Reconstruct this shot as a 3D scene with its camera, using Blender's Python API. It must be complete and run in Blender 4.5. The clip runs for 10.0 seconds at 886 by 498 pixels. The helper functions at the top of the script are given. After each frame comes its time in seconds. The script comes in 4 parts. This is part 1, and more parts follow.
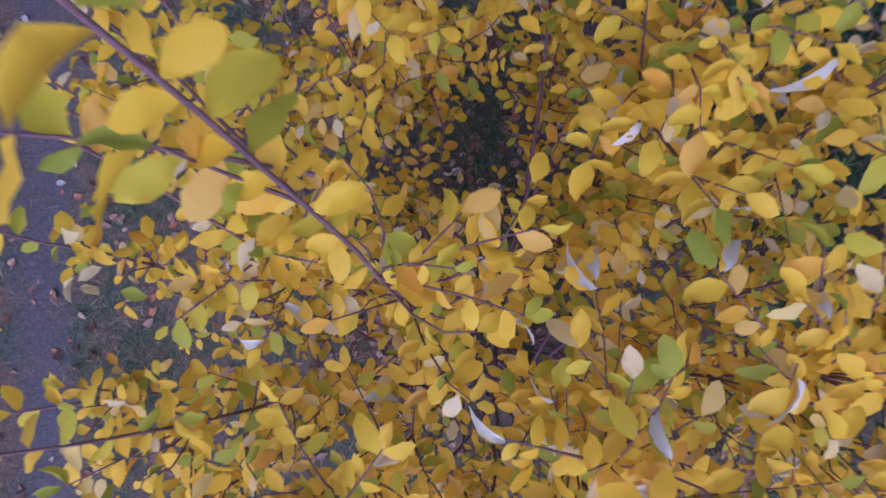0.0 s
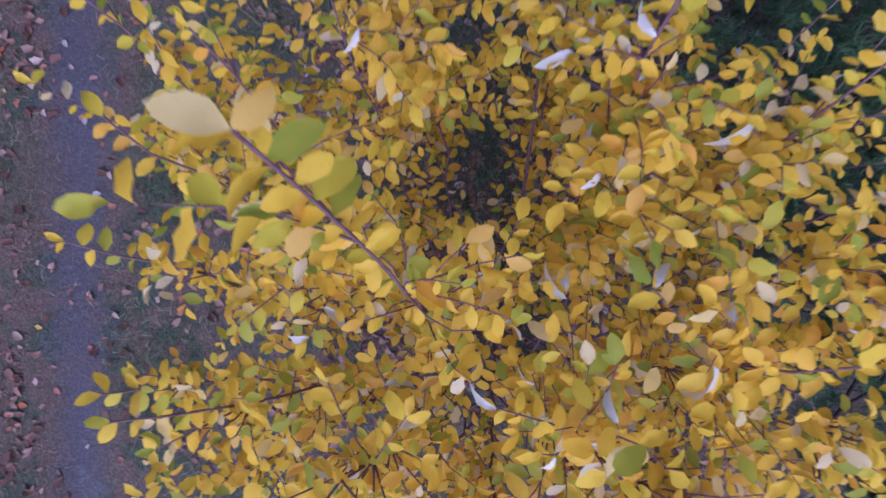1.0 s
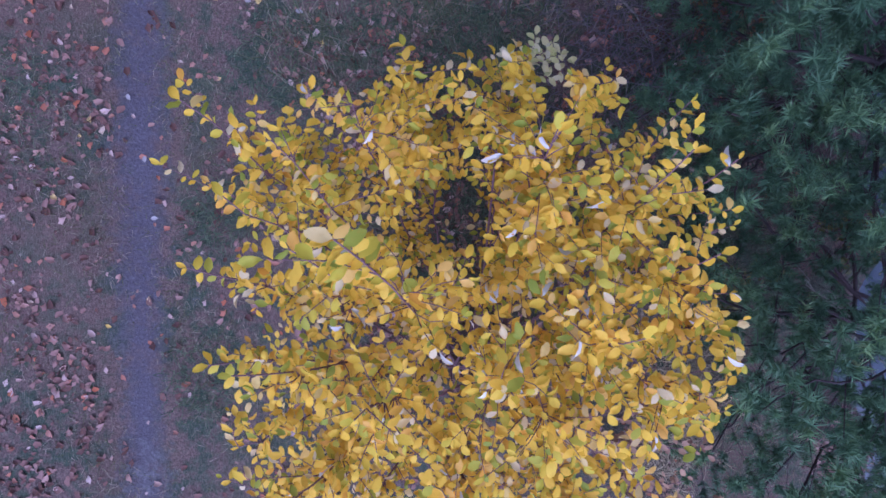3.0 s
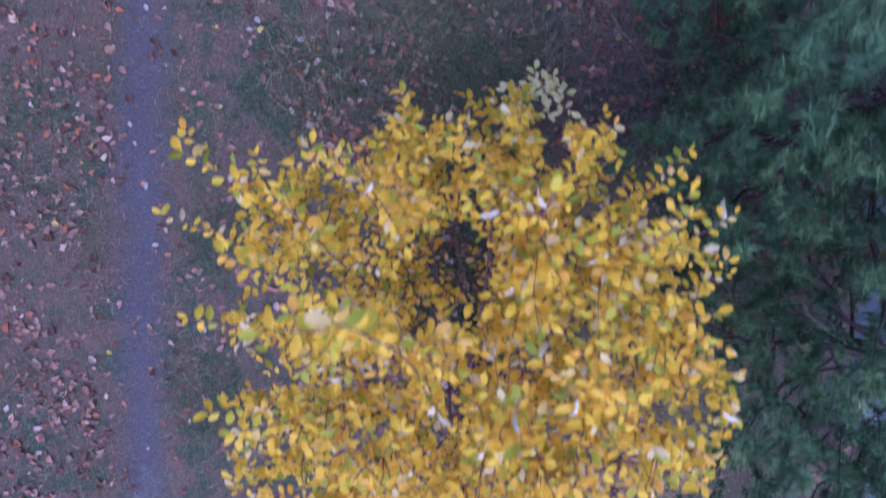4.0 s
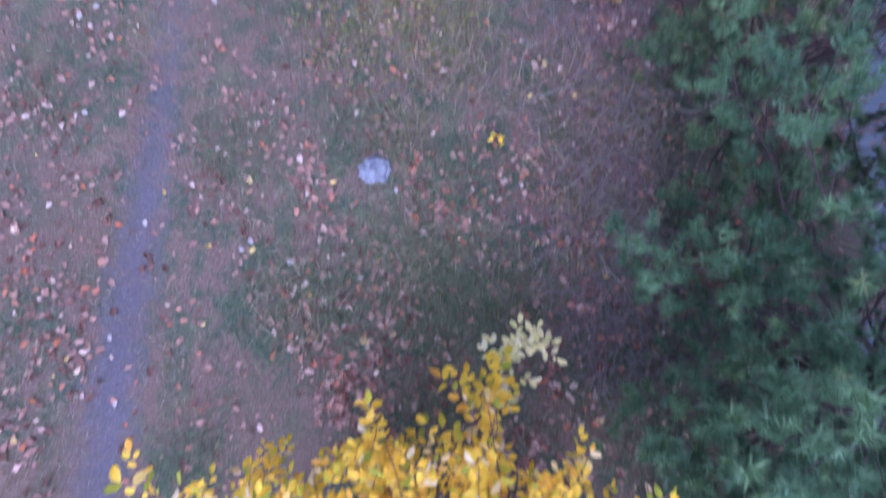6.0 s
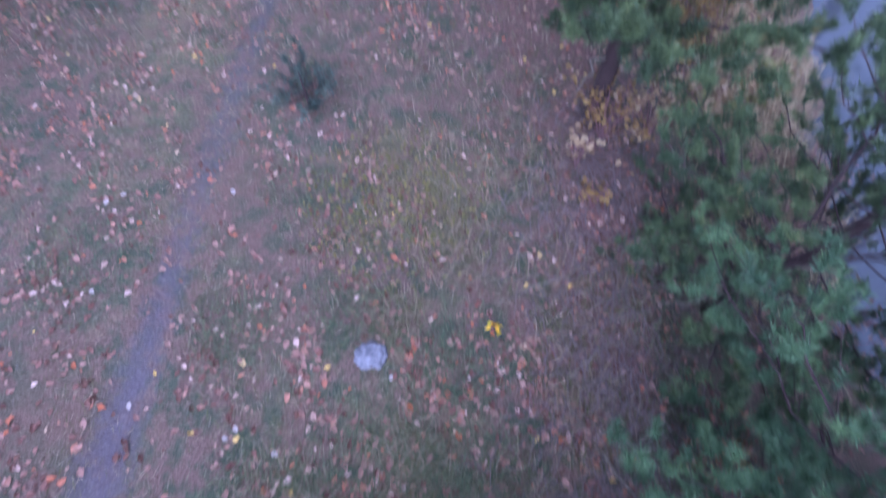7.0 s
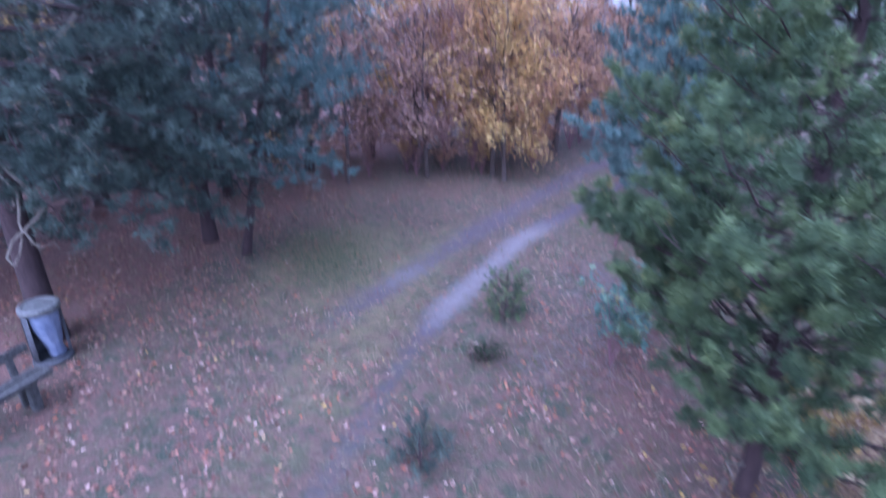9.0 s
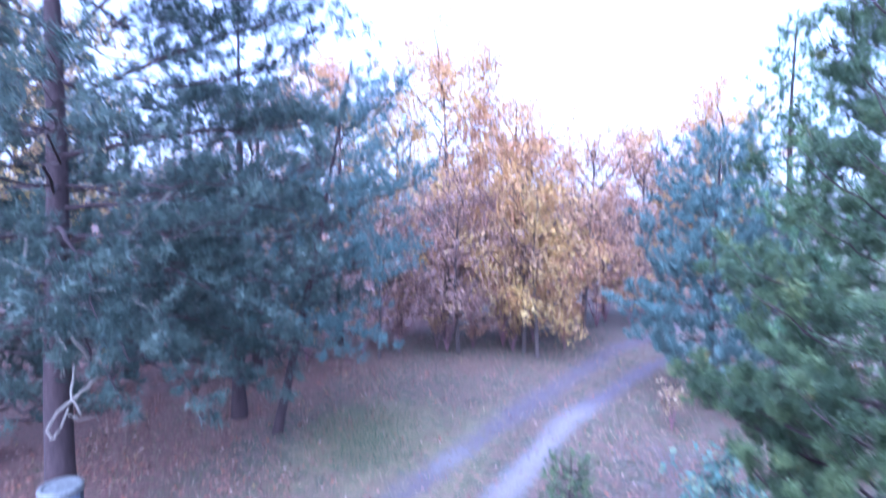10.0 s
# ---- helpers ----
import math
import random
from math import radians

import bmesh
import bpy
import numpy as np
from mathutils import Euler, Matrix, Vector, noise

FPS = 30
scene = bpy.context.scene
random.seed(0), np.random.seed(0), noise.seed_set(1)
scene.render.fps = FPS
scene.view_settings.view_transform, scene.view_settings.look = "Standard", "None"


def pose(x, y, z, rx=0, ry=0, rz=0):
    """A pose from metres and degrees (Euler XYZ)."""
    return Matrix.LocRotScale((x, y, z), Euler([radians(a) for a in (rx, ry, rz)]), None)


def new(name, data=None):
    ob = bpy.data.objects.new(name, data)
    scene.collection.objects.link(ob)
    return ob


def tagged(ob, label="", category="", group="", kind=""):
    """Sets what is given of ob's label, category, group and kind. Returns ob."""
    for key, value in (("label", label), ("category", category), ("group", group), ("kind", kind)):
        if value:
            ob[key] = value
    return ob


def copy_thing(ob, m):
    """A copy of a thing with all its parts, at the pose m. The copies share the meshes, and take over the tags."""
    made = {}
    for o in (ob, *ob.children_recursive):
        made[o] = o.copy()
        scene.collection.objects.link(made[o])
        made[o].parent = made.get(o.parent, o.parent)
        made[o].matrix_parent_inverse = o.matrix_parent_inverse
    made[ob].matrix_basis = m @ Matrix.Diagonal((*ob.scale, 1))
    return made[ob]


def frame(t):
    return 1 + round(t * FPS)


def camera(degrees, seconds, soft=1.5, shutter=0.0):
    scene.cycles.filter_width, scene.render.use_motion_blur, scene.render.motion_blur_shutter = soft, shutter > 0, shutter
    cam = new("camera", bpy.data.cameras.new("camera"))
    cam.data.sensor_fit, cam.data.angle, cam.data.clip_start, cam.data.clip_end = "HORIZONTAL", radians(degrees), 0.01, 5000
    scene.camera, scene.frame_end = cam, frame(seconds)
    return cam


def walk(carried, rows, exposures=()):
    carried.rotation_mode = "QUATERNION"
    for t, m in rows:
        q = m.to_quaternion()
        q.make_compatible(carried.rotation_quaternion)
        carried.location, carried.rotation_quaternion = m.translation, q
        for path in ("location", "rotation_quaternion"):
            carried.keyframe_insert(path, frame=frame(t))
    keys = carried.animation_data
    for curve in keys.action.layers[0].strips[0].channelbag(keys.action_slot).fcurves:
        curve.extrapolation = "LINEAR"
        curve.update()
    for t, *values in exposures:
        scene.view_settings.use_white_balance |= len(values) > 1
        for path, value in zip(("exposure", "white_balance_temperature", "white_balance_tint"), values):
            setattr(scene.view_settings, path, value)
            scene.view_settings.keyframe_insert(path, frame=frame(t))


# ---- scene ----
cam = camera(79.4, 10.0, soft=1.6, shutter=0.8)
PATH = [
    (0, 0.004, -0.002, 2.817, 0, -0.01, -0.04),
    (0.5, -0.008, 0.013, 2.938, 0.02, -0.1, 0.44),
    (1, -0.01, 0.034, 3.075, 0.05, 0.1, 0.2),
    (1.5, 0.006, 0.092, 3.281, 0.08, 0.19, -0.39),
    (2, 0.054, 0.108, 3.541, 0.27, 0.08, -0.07),
    (3.5, 0.052, 0.122, 3.839, 0.14, 0.08, -0.17),
    (4, 0.057, 0.304, 3.835, 0.31, 0.08, 0.09),
    (4.5, 0.061, 0.699, 3.845, -0.2, -0.03, 1.6),
    (5, 0.116, 0.978, 3.825, 0.32, 0.2, 2.1),
    (6.5, 0.213, 1.3, 3.816, 20.05, 0.36, 3.3),
    (7, 0.222, 1.406, 3.874, 28.57, 0.19, 4.27),
    (7.5, 0.246, 1.363, 3.851, 39.26, 0.23, 8.86),
    (8, 0.251, 1.365, 3.849, 48.9, 0.04, 13.73),
    (8.5, 0.18, 1.296, 3.846, 58.71, -0.22, 15.02),
    (9, -0.101, 1.235, 3.821, 68.35, -0.32, 15.65),
    (9.5, -0.441, 1.194, 3.758, 78, -0.41, 16.32),
    (10, -0.723, 1.177, 3.707, 87.35, -0.7, 16.8),
]
EXPOSURES = [(0, 0.05, 4800, 35), (2, 0.2, 4580, 36), (3.5, 0.32, 4480, 37), (5, 0.72, 4560, 35), (6.5, 1.32, 4690, 35), (7.2, 1.12, 4690, 36), (8, 1.15, 4720, 37), (9, 1.38, 4540, 37), (9.5, 1.83, 4440, 35), (10, 2.25, 4330, 33)]
walk(cam, [(t, pose(*p)) for t, *p in PATH], EXPOSURES)

# ---- world and sun: a dull, overcast autumn afternoon ----
world = bpy.data.worlds.new("overcast_sky")
scene.world = world
world.use_nodes = True
wn, wl = world.node_tree.nodes, world.node_tree.links
sky = wn.new("ShaderNodeTexSky")
sky.sky_type = "NISHITA"
sky.sun_disc = False
sky.sun_elevation, sky.sun_rotation = radians(50), radians(195)
sky.dust_density, sky.air_density = 4.0, 1.0
grey = wn.new("ShaderNodeHueSaturation")
grey.inputs["Saturation"].default_value = 0.4
wl.new(sky.outputs[0], grey.inputs["Color"])
wl.new(grey.outputs[0], wn["Background"].inputs[0])
wn["Background"].inputs[1].default_value = 0.15
sun = new("sun", bpy.data.lights.new("sun", "SUN"))
sun.data.energy, sun.data.angle, sun.data.color = 0.75, radians(70), (1.0, 0.96, 0.9)
sun.matrix_world = pose(0, 0, 20, 40, 0, 15)


# ---- materials ----
def material(name, rough=0.8):
    m = bpy.data.materials.new(name)
    m.use_nodes = True
    nt = m.node_tree
    b = nt.nodes["Principled BSDF"]
    b.inputs["Roughness"].default_value = rough
    return m, nt.nodes, nt.links, b


def ramp(n, stops, constant=False):
    r = n.new("ShaderNodeValToRGB")
    e = r.color_ramp.elements
    while len(e) < len(stops):
        e.new(0.5)
    for k, (p, c) in zip(e, stops):
        k.position, k.color = p, (*c, 1)
    if constant:
        r.color_ramp.interpolation = "CONSTANT"
    return r


def noise_node(n, l, scale, detail=5.0, rough=0.6, coord=None):
    t = n.new("ShaderNodeTexNoise")
    t.inputs["Scale"].default_value, t.inputs["Detail"].default_value, t.inputs["Roughness"].default_value = scale, detail, rough
    if coord is not None:
        l.new(coord, t.inputs["Vector"])
    return t.outputs["Fac"]


def mixed(n, l, fac, a, b, mode="MIX"):
    m = n.new("ShaderNodeMix")
    m.data_type, m.blend_type = "RGBA", mode
    for sock, v in ((m.inputs[0], fac), (m.inputs[6], a), (m.inputs[7], b)):
        if isinstance(v, (int, float)):
            sock.default_value = v
        elif isinstance(v, tuple):
            sock.default_value = (*v, 1)
        else:
            l.new(v, sock)
    return m.outputs[2]


def bumped(n, l, bsdf, height, strength=0.4, distance=0.01):
    b = n.new("ShaderNodeBump")
    b.inputs["Strength"].default_value, b.inputs["Distance"].default_value = strength, distance
    l.new(height, b.inputs["Height"])
    l.new(b.outputs[0], bsdf.inputs["Normal"])


def coord(n):
    return n.new("ShaderNodeTexCoord").outputs["Object"]


def leaf_material(name, stops, single=False, through_light=0.3, rough=0.55, mottle=0.35, scale=60, spot=(0.35, 0.16, 0.03), clumps=0.0, shoots=False):
    """Leaves: one colour a leaf out of the stops, mottled, and some light comes through the blade."""
    m, n, l, b = material(name, rough)
    if single:
        rnd = n.new("ShaderNodeObjectInfo").outputs["Random"]
    else:
        rnd = n.new("ShaderNodeNewGeometry").outputs["Random Per Island"]
    r = ramp(n, stops)
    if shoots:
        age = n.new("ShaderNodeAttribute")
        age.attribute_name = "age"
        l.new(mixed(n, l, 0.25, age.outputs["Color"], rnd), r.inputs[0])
    elif clumps:
        patch_ = ramp(n, [(0.36, (0, 0, 0)), (0.64, (1, 1, 1))])
        l.new(noise_node(n, l, clumps, 3, 0.6, coord(n)), patch_.inputs[0])
        l.new(mixed(n, l, 0.35, patch_.outputs[0], rnd), r.inputs[0])
    else:
        l.new(rnd, r.inputs[0])
    spots = ramp(n, [(0.54, (0, 0, 0)), (0.72, (1, 1, 1))])
    l.new(noise_node(n, l, scale, 3, coord=coord(n)), spots.inputs[0])
    amount = n.new("ShaderNodeMath")
    amount.operation = "MULTIPLY"
    l.new(spots.outputs[0], amount.inputs[0])
    amount.inputs[1].default_value = mottle
    col = mixed(n, l, amount.outputs[0], r.outputs[0], spot)
    l.new(col, b.inputs["Base Color"])
    b.inputs["Specular IOR Level"].default_value = 0.3
    t = n.new("ShaderNodeBsdfTranslucent")
    l.new(col, t.inputs["Color"])
    mx = n.new("ShaderNodeMixShader")
    mx.inputs[0].default_value = through_light
    l.new(b.outputs[0], mx.inputs[1])
    l.new(t.outputs[0], mx.inputs[2])
    l.new(mx.outputs[0], n["Material Output"].inputs["Surface"])
    return m


YELLOWS = [(0.0, (0.34, 0.40, 0.04)), (0.13, (0.66, 0.58, 0.04)), (0.25, (0.90, 0.64, 0.04)), (0.6, (0.94, 0.60, 0.03)),
           (0.8, (0.92, 0.63, 0.06)), (0.87, (0.88, 0.46, 0.04)), (0.92, (0.86, 0.64, 0.18)), (1.0, (0.84, 0.72, 0.46))]
yellow_leaf = leaf_material("yellow_shrub_leaf", YELLOWS, mottle=0.22, scale=70, through_light=0.45, rough=0.5, spot=(0.62, 0.34, 0.03))
yellow_leaf_single = leaf_material("yellow_shrub_leaf_single", YELLOWS, single=True, mottle=0.3, scale=4, through_light=0.45, rough=0.5, spot=(0.66, 0.34, 0.03))
rolled_mat = leaf_material("whitish_rolled_leaf", [(0, (0.60, 0.56, 0.46)), (1, (0.80, 0.76, 0.70))], single=True, through_light=0.25, mottle=0.1)
pale_leaf = leaf_material("pale_yellow_leaf", [(0, (0.62, 0.62, 0.2)), (0.5, (0.82, 0.72, 0.32)), (1, (0.84, 0.76, 0.46))], mottle=0.1)
LITTER = [(0.0, (0.07, 0.032, 0.026)), (0.25, (0.15, 0.072, 0.058)), (0.5, (0.25, 0.135, 0.11)), (0.74, (0.33, 0.20, 0.165)),
          (0.83, (0.40, 0.12, 0.055)), (0.91, (0.42, 0.27, 0.22)), (0.985, (0.54, 0.41, 0.36)), (1.0, (0.6, 0.42, 0.08))]
litter_leaf = leaf_material("fallen_leaf", LITTER, through_light=0.05, rough=0.7)
litter_leaf_single = leaf_material("fallen_leaf_single", LITTER, single=True, through_light=0.05, rough=0.7)
grass_mat = leaf_material("dry_grass", [(0, (0.05, 0.07, 0.025)), (0.3, (0.10, 0.12, 0.04)), (0.6, (0.20, 0.17, 0.11)), (1, (0.38, 0.32, 0.24))],
                          through_light=0.15, rough=0.8, mottle=0.2)
green_mat = leaf_material("green_grass", [(0, (0.035, 0.07, 0.04)), (0.6, (0.08, 0.13, 0.07)), (1, (0.19, 0.21, 0.11))], through_light=0.2, rough=0.7, mottle=0.1)
reed_mat = leaf_material("reed", [(0, (0.18, 0.13, 0.08)), (0.5, (0.34, 0.27, 0.16)), (1, (0.5, 0.43, 0.26))], through_light=0.15, mottle=0.2)
herb_mat = leaf_material("herb", [(0, (0.09, 0.10, 0.03)), (0.6, (0.155, 0.15, 0.045)), (1, (0.23, 0.19, 0.07))], through_light=0.2)
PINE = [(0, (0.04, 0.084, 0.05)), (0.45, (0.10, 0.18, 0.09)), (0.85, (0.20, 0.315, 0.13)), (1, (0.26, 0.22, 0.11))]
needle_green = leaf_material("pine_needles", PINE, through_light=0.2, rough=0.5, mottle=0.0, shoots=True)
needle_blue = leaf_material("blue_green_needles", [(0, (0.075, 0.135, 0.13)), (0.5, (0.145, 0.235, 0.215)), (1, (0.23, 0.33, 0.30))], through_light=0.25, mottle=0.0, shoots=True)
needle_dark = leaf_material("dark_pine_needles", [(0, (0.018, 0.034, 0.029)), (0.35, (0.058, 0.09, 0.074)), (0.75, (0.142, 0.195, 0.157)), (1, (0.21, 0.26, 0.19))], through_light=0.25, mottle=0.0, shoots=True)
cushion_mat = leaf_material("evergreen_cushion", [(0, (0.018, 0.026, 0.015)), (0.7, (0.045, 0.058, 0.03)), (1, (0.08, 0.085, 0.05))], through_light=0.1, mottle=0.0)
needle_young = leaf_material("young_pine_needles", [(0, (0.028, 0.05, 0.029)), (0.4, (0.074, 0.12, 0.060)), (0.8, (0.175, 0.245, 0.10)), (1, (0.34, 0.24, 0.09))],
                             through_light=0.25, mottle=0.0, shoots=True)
oak_rust = leaf_material("rust_oak_leaf", [(0, (0.26, 0.14, 0.10)), (0.4, (0.42, 0.25, 0.16)), (0.75, (0.52, 0.33, 0.18)), (1, (0.58, 0.42, 0.22))], mottle=0.2, clumps=0.8)
oak_gold = leaf_material("golden_maple_leaf", [(0, (0.32, 0.20, 0.11)), (0.4, (0.46, 0.31, 0.14)), (0.7, (0.58, 0.43, 0.14)), (1, (0.62, 0.50, 0.22))], mottle=0.2, clumps=0.9)
oak_pink = leaf_material("faded_pink_brown_leaf", [(0, (0.15, 0.09, 0.08)), (0.5, (0.33, 0.21, 0.17)), (0.85, (0.48, 0.34, 0.25)), (1, (0.55, 0.42, 0.18))], mottle=0.2, clumps=1.0)
oak_orange = leaf_material("orange_oak_leaf", [(0, (0.34, 0.18, 0.12)), (0.35, (0.48, 0.28, 0.15)), (0.65, (0.58, 0.37, 0.13)), (1, (0.62, 0.47, 0.15))], mottle=0.2, clumps=0.7)
teal_leaf = leaf_material("blue_green_young_leaf", [(0, (0.08, 0.15, 0.12)), (0.6, (0.14, 0.25, 0.20)), (0.85, (0.2, 0.3, 0.2)), (1, (0.36, 0.33, 0.14))], mottle=0.1)

rust_fern = leaf_material("rust_brown_frond", [(0, (0.12, 0.05, 0.03)), (0.6, (0.24, 0.11, 0.055)), (1, (0.36, 0.2, 0.1))], mottle=0.2)
gold_leaf = leaf_material("orange_gold_leaf", [(0, (0.13, 0.08, 0.035)), (0.5, (0.27, 0.175, 0.06)), (1, (0.38, 0.28, 0.10))], mottle=0.2)
pale_dry = leaf_material("pale_dry_leaf", [(0, (0.22, 0.15, 0.09)), (0.5, (0.40, 0.30, 0.17)), (1, (0.54, 0.45, 0.29))], mottle=0.2)


def bark_material(name, dark, light, scale=14):
    m, n, l, b = material(name, 0.9)
    c = n.new("ShaderNodeMapping")
    l.new(coord(n), c.inputs["Vector"])
    c.inputs["Scale"].default_value = (1, 1, 0.25)
    f = noise_node(n, l, scale, 8, 0.7, c.outputs[0])
    r = ramp(n, [(0.35, dark), (0.62, light)])
    l.new(f, r.inputs[0])
    big = noise_node(n, l, 1.3, 2, coord=coord(n))
    l.new(mixed(n, l, big, r.outputs[0], light), b.inputs["Base Color"])
    bumped(n, l, b, f, 0.8, 0.02)
    return m


bark_pine = bark_material("pine_bark", (0.016, 0.011, 0.012), (0.058, 0.038, 0.038))
bark_dead = bark_material("dead_wood", (0.10, 0.092, 0.075), (0.25, 0.23, 0.185), 25)
bark_dark = bark_material("dark_bark", (0.03, 0.024, 0.022), (0.10, 0.08, 0.07))
twig_mat = bark_material("dry_twig", (0.07, 0.055, 0.06), (0.185, 0.15, 0.155), 60)
brush_mat = bark_material("grey_brushwood", (0.085, 0.07, 0.074), (0.22, 0.19, 0.195), 60)
bark_shrub = bark_material("shrub_bark", (0.12, 0.055, 0.065), (0.29, 0.16, 0.175), 60)


def ground_material():
    m, n, l, b = material("forest_ground", 0.95)
    c = coord(n)
    big = noise_node(n, l, 0.9, 4, 0.6, c)
    mid = noise_node(n, l, 5.0, 6, 0.7, c)
    fine = noise_node(n, l, 55.0, 6, 0.75, c)
    soil = ramp(n, [(0.3, (0.052, 0.033, 0.028)), (0.5, (0.145, 0.092, 0.075)), (0.7, (0.27, 0.19, 0.155))])
    l.new(fine, soil.inputs[0])
    moss = ramp(n, [(0.3, (0.018, 0.032, 0.022)), (0.7, (0.09, 0.122, 0.072))])
    l.new(fine, moss.inputs[0])
    where = ramp(n, [(0.45, (0, 0, 0)), (0.56, (1, 1, 1))])
    l.new(mid, where.inputs[0])
    turf = mixed(n, l, where.outputs[0], soil.outputs[0], moss.outputs[0])
    reddish = ramp(n, [(0.45, (0, 0, 0)), (0.65, (0.6, 0.6, 0.6))])
    l.new(big, reddish.inputs[0])
    turf = mixed(n, l, reddish.outputs[0], turf, (0.15, 0.098, 0.072))
    kind_ = n.new("ShaderNodeAttribute")
    kind_.attribute_name = "growth"
    wander = n.new("ShaderNodeMath")
    wander.operation = "MULTIPLY_ADD"
    l.new(noise_node(n, l, 2.6, 5, 0.7, c), wander.inputs[0])
    wander.inputs[1].default_value = 1.6
    l.new(kind_.outputs["Fac"], wander.inputs[2])
    lawn = n.new("ShaderNodeMapRange")
    lawn.inputs["From Min"].default_value = 0.95
    lawn.inputs["From Max"].default_value = 1.75
    lawn.inputs["To Max"].default_value = 0.75
    l.new(wander.outputs[0], lawn.inputs["Value"])
    green_ = ramp(n, [(0.3, (0.075, 0.082, 0.036)), (0.7, (0.36, 0.335, 0.155))])
    l.new(fine, green_.inputs[0])
    turf = mixed(n, l, lawn.outputs[0], turf, green_.outputs[0])
    mat_ = n.new("ShaderNodeMapRange")
    mat_.inputs["From Min"].default_value = 0.55
    mat_.inputs["From Max"].default_value = -0.15
    mat_.inputs["To Max"].default_value = 0.75
    l.new(wander.outputs[0], mat_.inputs["Value"])
    leafy_ = ramp(n, [(0.3, (0.075, 0.033, 0.029)), (0.55, (0.205, 0.098, 0.084)), (0.75, (0.33, 0.205, 0.175))])
    l.new(noise_node(n, l, 30.0, 4, 0.7, c), leafy_.inputs[0])
    turf = mixed(n, l, mat_.outputs[0], turf, leafy_.outputs[0])
    straw = None
    for turn in (0.5, 1.9):
        mp = n.new("ShaderNodeMapping")
        mp.inputs["Rotation"].default_value = (0, 0, turn)
        mp.inputs["Scale"].default_value = (170, 22, 1)
        l.new(c, mp.inputs["Vector"])
        fibre = noise_node(n, l, 1.0, 3, 0.6, mp.outputs[0])
        if straw is None:
            straw = fibre
        else:
            top_ = n.new("ShaderNodeMath")
            top_.operation = "MAXIMUM"
            l.new(straw, top_.inputs[0])
            l.new(fibre, top_.inputs[1])
            straw = top_.outputs[0]
    pale = ramp(n, [(0.55, (0, 0, 0)), (0.74, (0.75, 0.75, 0.75))])
    l.new(straw, pale.inputs[0])
    turf = mixed(n, l, pale.outputs[0], turf, (0.28, 0.225, 0.17))
    dark = ramp(n, [(0.34, (0.45, 0.45, 0.45)), (0.48, (1, 1, 1))])
    l.new(noise_node(n, l, 120, 3, 0.6, c), dark.inputs[0])
    turf = mixed(n, l, 1.0, turf, dark.outputs[0], "MULTIPLY")
    track = n.new("ShaderNodeAttribute")
    track.attribute_name = "track"
    grit = ramp(n, [(0.3, (0.062, 0.054, 0.066)), (0.55, (0.118, 0.102, 0.126)), (0.75, (0.21, 0.19, 0.215))])
    l.new(fine, grit.inputs[0])
    edge = n.new("ShaderNodeMath")
    edge.operation = "MULTIPLY_ADD"
    ragged = noise_node(n, l, 16.0, 4, 0.7, c)
    both = n.new("ShaderNodeMath")
    both.operation = "MULTIPLY_ADD"
    l.new(ragged, both.inputs[0])
    both.inputs[1].default_value = 0.5
    half_mid = n.new("ShaderNodeMath")
    half_mid.operation = "MULTIPLY"
    l.new(mid, half_mid.inputs[0])
    half_mid.inputs[1].default_value = 0.5
    l.new(half_mid.outputs[0], both.inputs[2])
    l.new(both.outputs[0], edge.inputs[0])
    edge.inputs[1].default_value = 2.2
    edge.inputs[2].default_value = -1.1
    add = n.new("ShaderNodeMath")
    add.use_clamp = True
    l.new(track.outputs["Fac"], add.inputs[0])
    l.new(edge.outputs[0], add.inputs[1])
    soft = ramp(n, [(0.2, (0, 0, 0)), (0.85, (1, 1, 1))])
    l.new(add.outputs[0], soft.inputs[0])
    col = mixed(n, l, soft.outputs[0], turf, grit.outputs[0])
    sand = n.new("ShaderNodeAttribute")
    sand.attribute_name = "sand"
    sandy = ramp(n, [(0.3, (0.17, 0.16, 0.155)), (0.7, (0.32, 0.305, 0.295))])
    l.new(fine, sandy.inputs[0])
    drift = n.new("ShaderNodeMath")
    drift.operation = "MULTIPLY_ADD"
    l.new(sand.outputs["Fac"], drift.inputs[0])
    drift.inputs[1].default_value = 1.15
    l.new(edge.outputs[0], drift.inputs[2])
    drifted = ramp(n, [(0.2, (0, 0, 0)), (1.0, (0.8, 0.8, 0.8))])
    l.new(drift.outputs[0], drifted.inputs[0])
    col = mixed(n, l, drifted.outputs[0], col, sandy.outputs[0])
    l.new(col, b.inputs["Base Color"])
    bumped(n, l, b, fine, 0.7, 0.03)
    return m


ground_mat = ground_material()


def simple(name, dark, light, rough, scale=30, metal=0.0, bump=0.2):
    m, n, l, b = material(name, rough)
    f = noise_node(n, l, scale, 6, 0.65, coord(n))
    r = ramp(n, [(0.35, dark), (0.68, light)])
    l.new(f, r.inputs[0])
    l.new(r.outputs[0], b.inputs["Base Color"])
    b.inputs["Metallic"].default_value = metal
    bumped(n, l, b, f, bump, 0.005)
    return m


